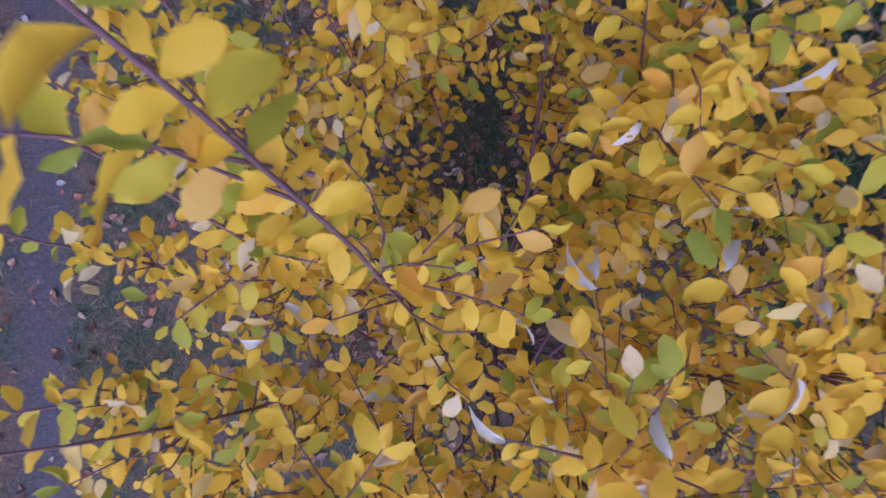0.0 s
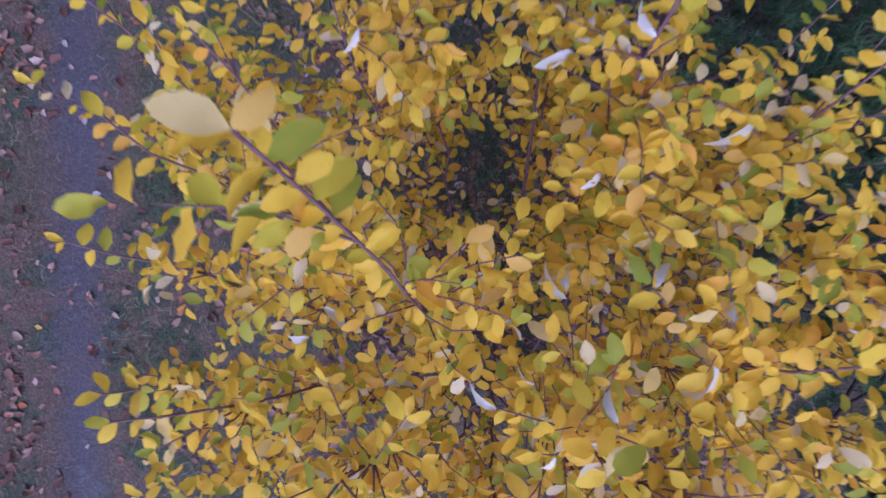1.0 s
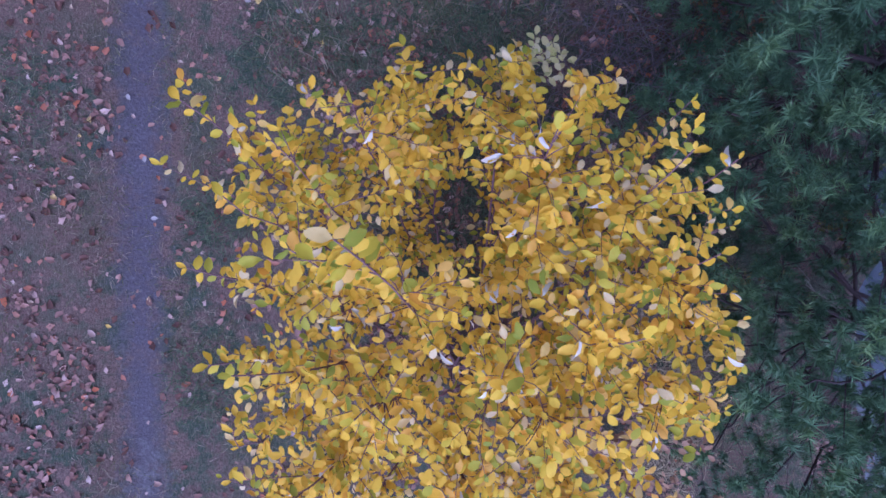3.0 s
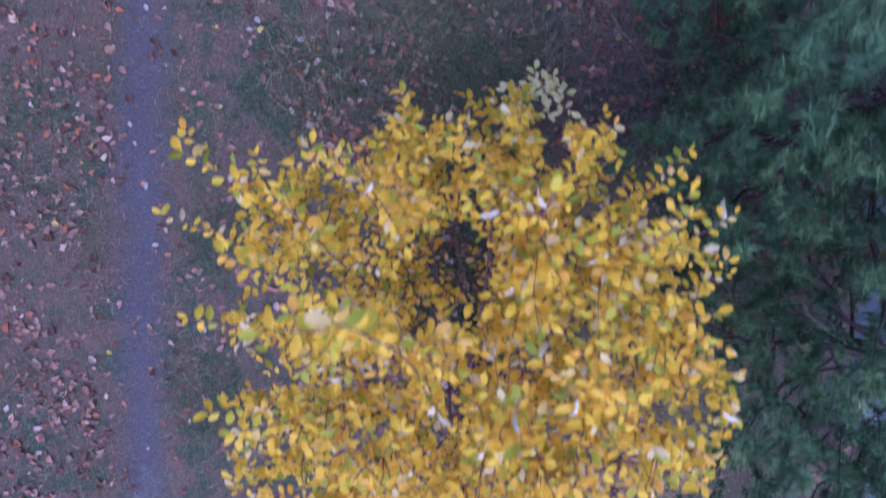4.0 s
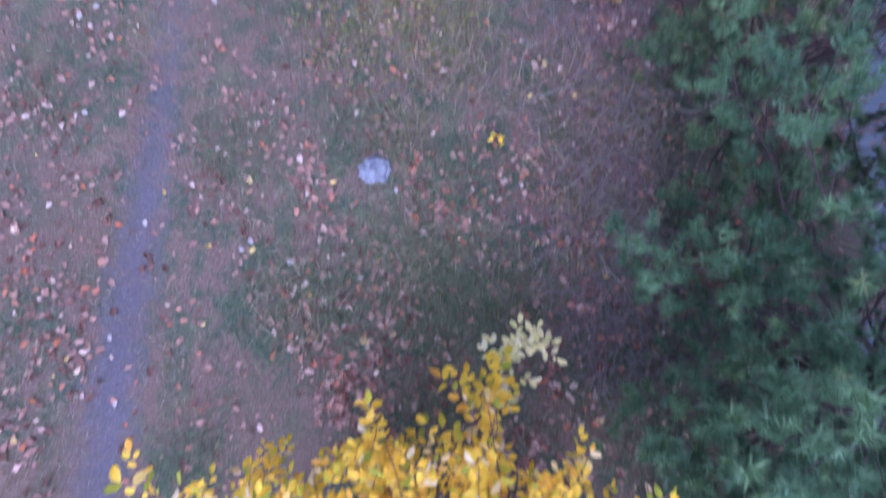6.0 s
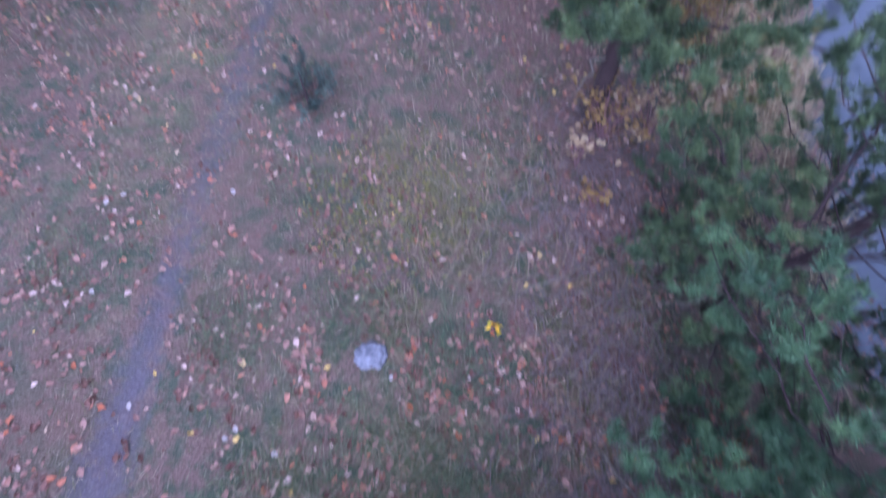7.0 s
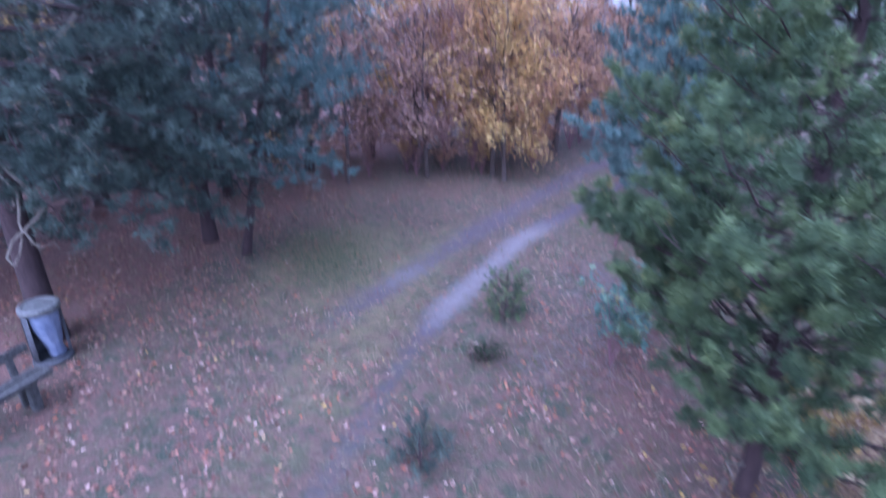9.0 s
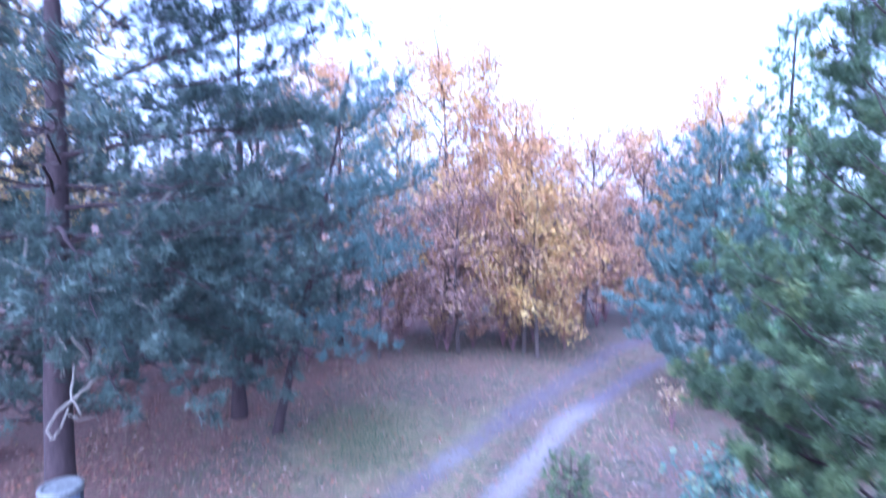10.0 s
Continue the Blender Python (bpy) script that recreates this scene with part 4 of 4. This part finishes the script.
def build_low_bush(x, y, height, radius, seed, leaf, label, leaves=500, size=0.05, stems=9, name="low_shrub"):
    rng = np.random.default_rng(seed)
    bush = thing(name, x, y, gz(x, y), label, "shrub", "undergrowth along the track")
    twigs, ends = [], []
    for k in range(stems):
        a = k * 2.4 + rng.normal(0, 0.3)
        r = radius * math.sqrt((k + 0.5) / stems)
        tip = np.array([r * np.cos(a), r * np.sin(a), height * rng.uniform(0.6, 1.0)])
        path = curve3((0, 0, -0.02), tip * (0.35, 0.35, 0.7), tip, 8)
        v, t = tube(path, np.linspace(0.006, 0.002, 8), 5)
        hang("stem", soup("stem", v, t, True), bark_shrub, bush)
        for j in range(5):
            p0 = path[rng.integers(3, 8)]
            q = np.array([p0, p0 + rng.normal(0, min(0.09, 0.3 * radius), 3) * (1, 1, 0.6)])
            ends += [q[0], q[1], q[1]]
            twigs.append(tube(np.array([q[0], q.mean(0), q[1]]), (0.003, 0.002, 0.001), 3))
    v, t = merged(twigs)
    tagged(hang("branchwork", soup("branchwork", v, t), bark_shrub, bush), kind="stuff")
    ends = np.array(ends)
    P = ends[rng.integers(0, len(ends), leaves)] + rng.normal(0, min(0.035, 0.15 * radius), (leaves, 3))
    A = unit(rng.normal(0, 1, (leaves, 3)) * (1, 1, 0.4))
    ax = frames_for(A, np.tile((0, 0, 1.0), (leaves, 1)), rng, 0.5)
    tv, tt = lobed(rng, 3, 0.12, 0.5)
    v, t = stamp(tv, tt, P, ax, size * rng.uniform(0.6, 1.2, leaves))
    tagged(hang("foliage", soup("foliage", v, t, True), leaf, bush), kind="stuff")
    return bush


build_low_bush(0.4, 7.25, 1.3, 0.5, 51, teal_leaf, "young blue-green leafed sapling beside the pine", 420, 0.095)
build_low_bush(0.7, 8.0, 1.1, 0.4, 52, teal_leaf, "blue-green leafed sapling beside the track", 420, 0.11)
build_low_bush(1.42, 4.78, 0.75, 0.45, 53, gold_leaf, "orange-yellow leafed undergrowth at the foot of the pine", 260, 0.055, 12)
build_low_bush(1.18, 4.45, 0.45, 0.22, 54, pale_dry, "sparse pale withered sapling on the bank edge", 40, 0.075, 5)
build_low_bush(1.3, 4.02, 0.4, 0.2, 71, gold_leaf, "sparse orange-leafed seedling on the bank edge", 34, 0.07, 5)
build_low_bush(1.9, 4.95, 0.9, 0.45, 73, pale_dry, "straw-yellow withered undergrowth on the bank slope", 150, 0.075, 10)
build_low_bush(2.15, 2.0, 0.35, 0.42, 55, rust_fern, "withered rust-brown bracken on the bank slope", 620, 0.035, 14)
build_low_bush(0.55, 11.6, 1.0, 0.4, 56, pale_dry, "pale-leafed shrub on the verge of the track", 170, 0.085)
build_low_bush(0.48, 2.82, 0.16, 0.07, 57, yellow_leaf, "small yellow seedling in the grass", 10, 0.05, 2)
build_low_bush(-1.12, 6.95, 0.26, 0.27, 58, cushion_mat, "flat dark evergreen cushion in the grass", 900, 0.035)
build_low_bush(1.25, -1.25, 0.7, 0.5, 59, oak_rust, "rust-red leafed low shrub under the yellow one", 260, 0.06)


for x, y, h, r, sd, lf, lb in ((2.75, 5.7, 1.0, 0.6, 63, pale_dry, "straw-yellow withered shrub on the bank slope"), (3.1, 6.9, 1.1, 0.7, 64, pale_dry, "pale withered shrub on the shore"), (2.3, 6.3, 0.8, 0.5, 65, gold_leaf, "golden low shrub on the bank slope"),
                               (4.2, 10.5, 1.6, 1.0, 66, gold_leaf, "golden-leafed shrub on the far shore"), (5.0, 12.2, 1.8, 1.1, 67, pale_dry, "straw-coloured shrub on the far shore"), (4.4, 13.8, 1.8, 1.1, 68, gold_leaf, "yellow-brown shrub on the far shore")):
    build_low_bush(x, y, h, r, sd, lf, lb, 420, 0.09, 12)


shelf = build_low_bush(2.9, 4.9, 0.6, 0.5, 60, oak_pink, "withered brown undergrowth on the shore below the bank", 260, 0.06)
shelf2 = build_low_bush(3.4, 6.1, 0.7, 0.55, 62, herb_mat, "olive-green undergrowth on the shore below the bank", 320, 0.06)
for k, (x, y, sc) in enumerate(((3.3, 4.2, 1.0), (2.7, 6.9, 1.1), (3.7, 7.2, 1.0), (3.2, 8.3, 1.2), (4.0, 5.2, 0.9), (2.4, 5.6, 0.8), (3.9, 8.9, 1.2), (2.9, 7.6, 0.9), (3.6, 3.2, 1.0), (3.5, 0.3, 1.1), (3.3, -1.6, 1.0), (2.2, -0.2, 0.8), (3.9, 1.9, 1.0))):
    ob = copy_thing((shelf, shelf2)[k % 2], pose(x, y, gz(x, y), 0, 0, 77 * k))
    ob.scale = (sc, sc, sc)


# ---- grass, herbs, reeds and fallen leaves ----
def verge(rng, n, x0, x1, y0, y1, bare=0.75):
    """Places on the ground, few of them in the ruts."""
    x, y = rng.uniform(x0, x1, n), rng.uniform(y0, y1, n)
    z, track, _ = land(x, y)
    keep = (rng.random(n) > track * bare) & (z > -1.05)
    return np.stack([x, y, z], 1)[keep]


def blades(P, rng, length, width, flat):
    n = len(P)
    a = rng.uniform(0, 6.283, n)
    out = np.stack([np.cos(a), np.sin(a), rng.uniform(*flat, n)], 1)
    ln = length * rng.uniform(0.5, 1.3, (n, 1))
    w = np.stack([-np.sin(a), np.cos(a), np.zeros(n)], 1) * width * 0.5
    mid = P + unit(out) * ln * 0.55
    tip = mid + unit(out * (1, 1, 0.2) + (0, 0, -0.1)) * ln * 0.45
    v = np.stack([P - w, P + w, mid + w * 0.7, mid - w * 0.7, tip], 1).reshape(-1, 3)
    t = np.array([(0, 1, 2), (0, 2, 3), (3, 2, 4)])[None] + (np.arange(n) * 5)[:, None, None]
    return v, t.reshape(-1, 3)


rng_g = np.random.default_rng(61)
near = verge(rng_g, 58000, -5.2, 3.2, -2.6, 5.5, 0.85)
clump = np.sin(near[:, 0] * 2.3 + 1) * np.sin(near[:, 1] * 1.9) + np.sin(near[:, 0] * 5.1 + near[:, 1] * 3.7)
near = near[clump + rng_g.normal(0, 0.7, len(near)) > 0.0]
further = verge(rng_g, 36000, -9, 4.4, 5.5, 18, 0.95)
v, t = merged([blades(near, rng_g, 0.075, 0.0035, (0.1, 0.9)), blades(further, rng_g, 0.10, 0.008, (0.2, 1.2))])
tagged(hang("grass", soup("grass", v, t), grass_mat), "short withered olive grass between the ruts and on the verge", "grass", kind="stuff")

tufts = []
for x, y, r, k in ((-0.25, 2.9, 0.22, 260), (0.1, 3.4, 0.3, 260), (-0.05, 1.9, 0.3, 240), (0.7, 1.7, 0.3, 200), (-0.9, 1.5, 0.35, 220), (-0.6, 3.6, 0.25, 160), (1.2, 2.2, 0.35, 300), (1.35, 3.1, 0.35, 260),
                   (0.3, 3.9, 0.45, 240), (0.8, 4.4, 0.45, 260), (0.0, 4.75, 0.4, 200), (0.9, 3.3, 0.4, 220), (-0.55, 4.5, 0.4, 160), (0.6, 5.3, 0.45, 220), (1.0, 2.6, 0.35, 200), (-0.2, 5.6, 0.4, 140)):
    a, q = rng_g.uniform(0, 6.28, k), r * np.sqrt(rng_g.random(k))
    xx, yy = x + q * np.cos(a), y + q * np.sin(a)
    tufts.append(blades(np.stack([xx, yy, land(xx, yy)[0]], 1), rng_g, 0.2, 0.004, (0.5, 2.0)))
v, t = merged(tufts)
tagged(hang("tall_grass", soup("tall_grass", v, t), grass_mat), "longer tufts of withered grass by the shrub", "grass", kind="stuff")

green = []
for x, y, r, k in ((-0.2, 1.75, 0.55, 1500), (0.45, 1.75, 0.45, 1000), (-1.0, 1.45, 0.5, 900), (0.25, 2.6, 0.4, 800), (-1.55, 0.4, 0.3, 500), (-1.5, 2.7, 0.35, 500), (-3.2, 1.2, 0.5, 500), (-2.9, 3.2, 0.5, 500),
                   (0.3, 1.15, 0.5, 1000), (0.1, 0.3, 0.7, 2200), (0.3, -0.5, 0.7, 1200), (1.7, 1.0, 0.7, 2200), (2.2, 0.0, 0.9, 2600), (2.3, 2.0, 0.9, 2600), (1.9, 3.2, 0.6, 1200), (2.9, 1.2, 0.8, 1500), (2.6, -1.3, 0.7, 1200), (-0.6, 2.9, 0.35, 500), (-1.6, -0.8, 0.35, 500), (-1.2, 4.0, 0.4, 450), (-5.0, 9.9, 1.1, 1800), (-4.2, 9.0, 0.8, 900)):
    a, q = rng_g.uniform(0, 6.28, k), r * np.sqrt(rng_g.random(k)) * (0.7 + 0.5 * np.sin(3 * rng_g.uniform(0, 6.28, k)) ** 2)
    xx, yy = x + q * np.cos(a), y + q * np.sin(a)
    green.append(blades(np.stack([xx, yy, land(xx, yy)[0]], 1), rng_g, 0.09, 0.005 if y < 8 else 0.010, (0.3, 1.4)))
v, t = merged(green)
tagged(hang("green_grass", soup("green_grass", v, t), green_mat), "patches of dark green living grass round the shrub", "grass", kind="stuff")

hp = verge(rng_g, 2600, -1.2, 0.6, 3.0, 5.0)
hp = hp[np.hypot(hp[:, 0] + 0.4, hp[:, 1] - 3.95) < rng_g.uniform(0.3, 0.95, len(hp))]
A = unit(rng_g.normal(0, 1, (len(hp), 3)) * (1, 1, 0.3))
v, t = stamp(*ovate(0.3, 0.2, 0.1), hp + (0, 0, 0.03), frames_for(A, np.tile((0, 0, 1.0), (len(A), 1)), rng_g, 0.4), rng_g.uniform(0.018, 0.042, len(hp)))
tagged(hang("herbs", soup("herbs", v, t, True), herb_mat), "yellow-green low herbs in the grass", "herbs", kind="stuff")

xx, yy = rng_g.normal(1.95, 0.28, 2200), rng_g.normal(-1.15, 0.35, 2200)
v, t = blades(np.stack([xx, yy, land(xx, yy)[0]], 1), rng_g, 0.2, 0.005, (0.3, 1.5))
tagged(hang("pale_grass", soup("pale_grass", v, t), reed_mat), "pale withered grass on the bank below the shrub", "grass", kind="stuff")
xx, yy = rng_g.normal(3.6, 0.5, 2600), rng_g.normal(6.4, 1.4, 2600)
zz = land(xx, yy)[0]
ok = (zz < -0.35) & (zz > -1.15)
v, t = blades(np.stack([xx, yy, zz], 1)[ok], rng_g, 0.4, 0.012, (0.6, 3.0))
tagged(hang("reeds", soup("reeds", v, t), reed_mat), "dry straw-coloured reeds at the foot of the bank", "reeds", kind="stuff")

rng_l = np.random.default_rng(71)
spots = np.vstack([verge(rng_l, 5600, -6.0, 2.3, -2.6, 3.4, 0.85), verge(rng_l, 3600, -6.0, 2.3, 3.4, 6.5, 0.85), verge(rng_l, 3000, -4.6, -2.35, -2.6, 3, 0.6), verge(rng_l, 700, -1.9, 0.4, 1.0, 4.5), verge(rng_l, 11000, -11, 3.2, 6.5, 20, 0.85), verge(rng_l, 3000, -9, -3.0, 3, 8, 0.8), verge(rng_l, 9000, -12, -4.8, 5, 14, 0.8), verge(rng_l, 2500, -0.7, 1.0, -0.9, 1.2), verge(rng_l, 900, -1.0, 1.3, 1.2, 2.8), verge(rng_l, 1300, 1.1, 3.2, 0.3, 5.0), verge(rng_l, 2600, 0.6, 4.4, 2.0, 9.5), verge(rng_l, 1800, -0.9, 1.6, 6.0, 11.5)])
patch = np.sin(spots[:, 0] * 3.1) * np.sin(spots[:, 1] * 2.7 + 1) + 0.8 * np.sin(spots[:, 0] * 7.3 + spots[:, 1] * 5.9)
spots = spots[patch + rng_l.normal(0, 0.8, len(spots)) > -0.15]
yaw = rng_l.uniform(0, 6.283, len(spots))
ahead = np.stack([np.cos(yaw), np.sin(yaw), rng_l.normal(0, 0.09, len(spots))], 1)
axes = frames_for(ahead, np.tile((0, 0, 1.0), (len(spots), 1)), rng_l, 0.16)
size = 0.032 + 0.054 * rng_l.random(len(spots)) ** 1.4 * np.where(spots[:, 1] > 4, 0.85, 1.0)
spots[:, 2] += 0.005
shapes = [lobed(rng_l, 4, 0.2, 0.9), lobed(rng_l, 3, 0.1, 1.1), lobed(rng_l, 5, 0.26, 0.8), lobed(rng_l, 4, 0.12, 1.0)]
close = np.argsort(np.hypot(spots[:, 0] + 1.9, (spots[:, 1] - 2.2) * 0.7))
first, others = close[:300], close[300:]
pieces = [stamp(*s, spots[others[k::4]], axes[others[k::4]], size[others[k::4]]) for k, s in enumerate(shapes)]
v, t = merged(pieces)
litter = tagged(hang("leaf_litter", soup("leaf_litter", v, t), litter_leaf), "brown, russet and pale fallen leaves scattered over the ground", "leaves", kind="stuff")
meshes = []
for s in shapes:
    me = soup("fallen_leaf", *s)
    me.materials.append(litter_leaf_single)
    meshes.append(me)
for n, i in enumerate(first):
    ob = new("fallen_leaf", meshes[n % 4])
    ob.parent = litter
    ob.matrix_basis = Matrix(np.vstack([np.column_stack([axes[i].T * size[i], spots[i]]), (0, 0, 0, 1)]).tolist())


# ---- sticks, stone and scraps ----
def build_stick(points, r, label):
    pts = np.array([(x, y, gz(x, y) + z) for x, y, z in points])
    v, t = tube(pts, np.linspace(r, r * 0.4, len(pts)), 6)
    return tagged(hang("stick", soup("stick", v, t, True), bark_dead), label, "stick", "sticks on the ground")


build_stick([(1.25, 2.0, 0.02), (1.33, 1.86, 0.03), (1.42, 1.78, 0.02), (1.5, 1.62, 0.02)], 0.012, "bent grey stick lying on the bank edge")
build_stick([(1.05, 2.5, 0.02), (1.3, 2.75, 0.04), (1.6, 2.85, 0.03)], 0.008, "thin grey stick in the withered grass")
build_stick([(0.75, 3.2, 0.02), (1.05, 3.3, 0.05), (1.3, 3.55, 0.03)], 0.007, "thin grey twig in the withered grass")
rng_s = np.random.default_rng(81)
bits = []
for k in range(1100):
    x, y = rng_s.normal(1.4, 0.33), rng_s.uniform(1.0, 5.2)
    a, ln = rng_s.uniform(0, 6.28), rng_s.uniform(0.12, 0.4)
    p = np.array([(x, y, gz(x, y) + 0.01), (x + 0.5 * ln * np.cos(a), y + 0.5 * ln * np.sin(a), gz(x, y) + 0.06 + 0.1 * rng_s.random()), (x + ln * np.cos(a + 0.3), y + ln * np.sin(a + 0.3), gz(x, y) + 0.05)])
    bits.append(tube(p, (0.004, 0.003, 0.0015), 4))
pile = []
for k in range(420):
    x, y = rng_s.normal(0.05, 0.4), rng_s.uniform(6.6, 10.5)
    a, ln = rng_s.uniform(0, 6.28), rng_s.uniform(0.2, 0.6)
    x += 0.1 * (y - 7)
    p = np.array([(x, y, gz(x, y) + 0.01), (x + 0.5 * ln * np.cos(a), y + 0.5 * ln * np.sin(a), gz(x, y) + 0.1 * rng_s.random() + 0.04), (x + ln * np.cos(a), y + ln * np.sin(a), gz(x, y) + 0.25 * rng_s.random())])
    pile.append(tube(p, (0.0028, 0.0022, 0.001), 4))
v, t = merged(pile)
tagged(hang("brushwood", soup("brushwood", v, t), brush_mat), "pale dry brushwood lying beside the track", "twigs", kind="stuff")
v, t = merged(bits)
tagged(hang("dry_twigs", soup("dry_twigs", v, t), twig_mat), "dense tangle of thin purplish dry twigs on the bank edge", "twigs", kind="stuff")

bm = bmesh.new()
bmesh.ops.create_icosphere(bm, subdivisions=4, radius=1)
for q in bm.verts:
    q.co *= 1 + 0.35 * noise.noise(q.co * 1.9) + 0.14 * noise.noise(q.co * 6)
    q.co = Vector((q.co.x * 0.12, q.co.y * 0.10, max(q.co.z, -0.4) * 0.035))
for f in bm.faces:
    f.smooth = True
bm.transform(pose(-0.41, 2.56, gz(-0.41, 2.56) + 0.02))
tagged(part("stone", bm, stone_mat), "pale bluish-grey weathered stone in the grass", "stone")


def build_scrap(x, y, s, turn):
    v, t = ovate(0.3, 0.12, 0.08)
    me = soup("pale_leaf", v * s, t, True)
    ob = hang("pale_leaf", me, white_mat)
    ob.matrix_basis = pose(x, y, gz(x, y) + 0.014, 4, 6, turn)
    return tagged(ob, "whitish fallen leaf lying face down", "leaf", "pale leaves on the ground")


for x, y, s, a in ((-0.24, 2.38, 0.05, 10), (-1.27, 1.95, 0.06, 40), (-2.1, 2.05, 0.06, 20), (-2.66, 2.9, 0.06, 60), (-2.9, 3.72, 0.07, 0), (-1.32, 1.9, 0.05, 80), (-2.1, 0.75, 0.05, 0),
                   (-2.0, 0.35, 0.055, 90), (-2.2, 1.2, 0.05, 30), (-0.95, 1.82, 0.06, 70), (-1.8, 3.9, 0.07, 30), (-2.75, 3.85, 0.06, 100)):
    build_scrap(x, y, s, a)


# ---- litter bin and bench ----
def lathe(profile, seg=24):
    v, t = [], []
    for r, z in profile:
        v += [(r * np.cos(k * 6.28319 / seg), r * np.sin(k * 6.28319 / seg), z) for k in range(seg)]
    for i in range(len(profile) - 1):
        for k in range(seg):
            j = (k + 1) % seg
            a, b, c, d = i * seg + k, i * seg + j, (i + 1) * seg + j, (i + 1) * seg + k
            t += [(a, b, c), (a, c, d)]
    return np.array(v), np.array(t)


def build_bin(x, y):
    b = thing("litter_bin", x, y, gz(x, y), "dark litter bin with a grey-green rim and a pale blue bag", "litter bin")
    v, t = lathe([(0.0, 0.06), (0.07, 0.065), (0.095, 0.11), (0.085, 0.20), (0.12, 0.34), (0.16, 0.52), (0.178, 0.70)], 40)
    a = np.arctan2(v[:, 1], v[:, 0])
    w = 1 + 0.04 * np.sin(9 * a + 6 * v[:, 2]) + 0.035 * np.sin(17 * a - 9 * v[:, 2]) + 0.14 * np.cos(a) * (v[:, 2] < 0.2)
    v = v * np.stack([w, w, np.ones(len(w))], 1) + np.stack([0.09 * (0.7 - v[:, 2]), 0.04 * (0.7 - v[:, 2]), np.zeros(len(w))], 1)
    hang("bag", soup("bag", v, t, True), bag_mat, b, "pale blue crumpled plastic bag")
    v, t = lathe([(0.185, 0.02), (0.195, 0.02), (0.20, 0.70), (0.19, 0.70)], 40)
    keep = (np.cos(np.arctan2(v[t][:, :, 1].mean(1), v[t][:, :, 0].mean(1)) - 3.5) > 0.25)
    hang("shell", soup("shell", v, t[keep]), bin_dark, b, "dark curved back shell")
    for a in (0.9, -2.2, 2.5):
        box("upright", (0.035, 0.02, 0.70), (0.19 * np.cos(a), 0.19 * np.sin(a), 0.36), bin_dark, b, turn=(0, 0, math.degrees(a)), bevel=0.006)
    # dark flat disc standing in for the shadow at the bin's foot
    v, t = lathe([(0.0, 0.0), (0.21, 0.0), (0.22, 0.01), (0.22, 0.04), (0.21, 0.05), (0.0, 0.05)])
    hang("base_plate", soup("base_plate", v, t), bin_dark, b, "dark disc for the shadow under the bin")
    v, t = lathe([(0.18, 0.69), (0.212, 0.695), (0.222, 0.71), (0.22, 0.765), (0.21, 0.78), (0.17, 0.785), (0.16, 0.775), (0.165, 0.70)])
    rim = hang("rim", soup("rim", v, t, True), rim_mat, b, "thick grey-green rim")
    v, t = lathe([(0.165, 0.77), (0.10, 0.78), (0.0, 0.785)])
    hang("lid", soup("lid", v, t, True), rim_mat, rim)
    return b


build_bin(-6.36, 5.46)


def build_bench(x, y, turn):
    b = thing("bench", x, y, gz(x, y), "weathered grey wooden bench with a backrest beside the bin", "bench")
    b.rotation_euler = (0, 0, radians(turn))
    for k in range(2):
        box("seat_plank", (0.125, 1.8, 0.06), (-0.07 - 0.135 * k, -0.9, 0.38), wood_grey, b, bevel=0.012)
    box("back_plank", (0.05, 1.8, 0.10), (-0.31, -0.9, 0.64), wood_grey, b, turn=(0, -10, 0), bevel=0.012)
    for yy in (-0.22, -1.6):
        box("front_leg", (0.09, 0.09, 0.36), (-0.09, yy, 0.17), wood_grey, b)
        box("back_leg", (0.05, 0.07, 0.68), (-0.27, yy, 0.33), wood_grey, b, turn=(0, -5, 0))
    return b


build_bench(-5.56, 4.88, 0)


# ---- brushwood along the wood edge ----
rng_b = np.random.default_rng(91)
EDGE = [(-9.5, 13.2), (-8.2, 13.6), (-7.2, 14.9), (-6.3, 15.4), (-5.4, 16.2), (-4.4, 16.6), (-3.6, 17.2), (-2.8, 18.2), (-1.9, 18.8), (-0.9, 21.5), (0.3, 22), (1.6, 23.5), (-10.5, 12), (-11, 10.2), (-9.2, 11.6),
        (-8.4, 17), (-7.2, 17.6), (-6.2, 18.4), (-5.0, 19), (-4.0, 19.4), (-2.9, 20), (-1.9, 20.8), (-0.6, 22.8), (0.8, 24.2), (2.2, 25), (-9.8, 16), (-3.4, 21.6), (-5.6, 21)]
brush = [build_low_bush(-5.0, 15.9, 1.6, 0.8, 92, oak_pink, "leggy brown-leafed brushwood under the wood edge", 500, 0.1, 12),
         build_low_bush(-3.2, 16.6, 1.5, 0.8, 93, oak_gold, "yellow-leafed brushwood under the wood edge", 420, 0.1, 12),
         build_low_bush(-1.8, 17.6, 1.1, 0.7, 94, oak_rust, "rust-red low brushwood beside the track", 500, 0.09, 12)]
for k, (x, y) in enumerate(EDGE):
    sc = rng_b.uniform(0.8, 1.3) * (1.5 if y > 17 else 1.0)
    ob = copy_thing(brush[k % 3], pose(x, y, gz(x, y), 0, 0, rng_b.uniform(0, 360)))
    ob.scale = (sc, sc, sc)
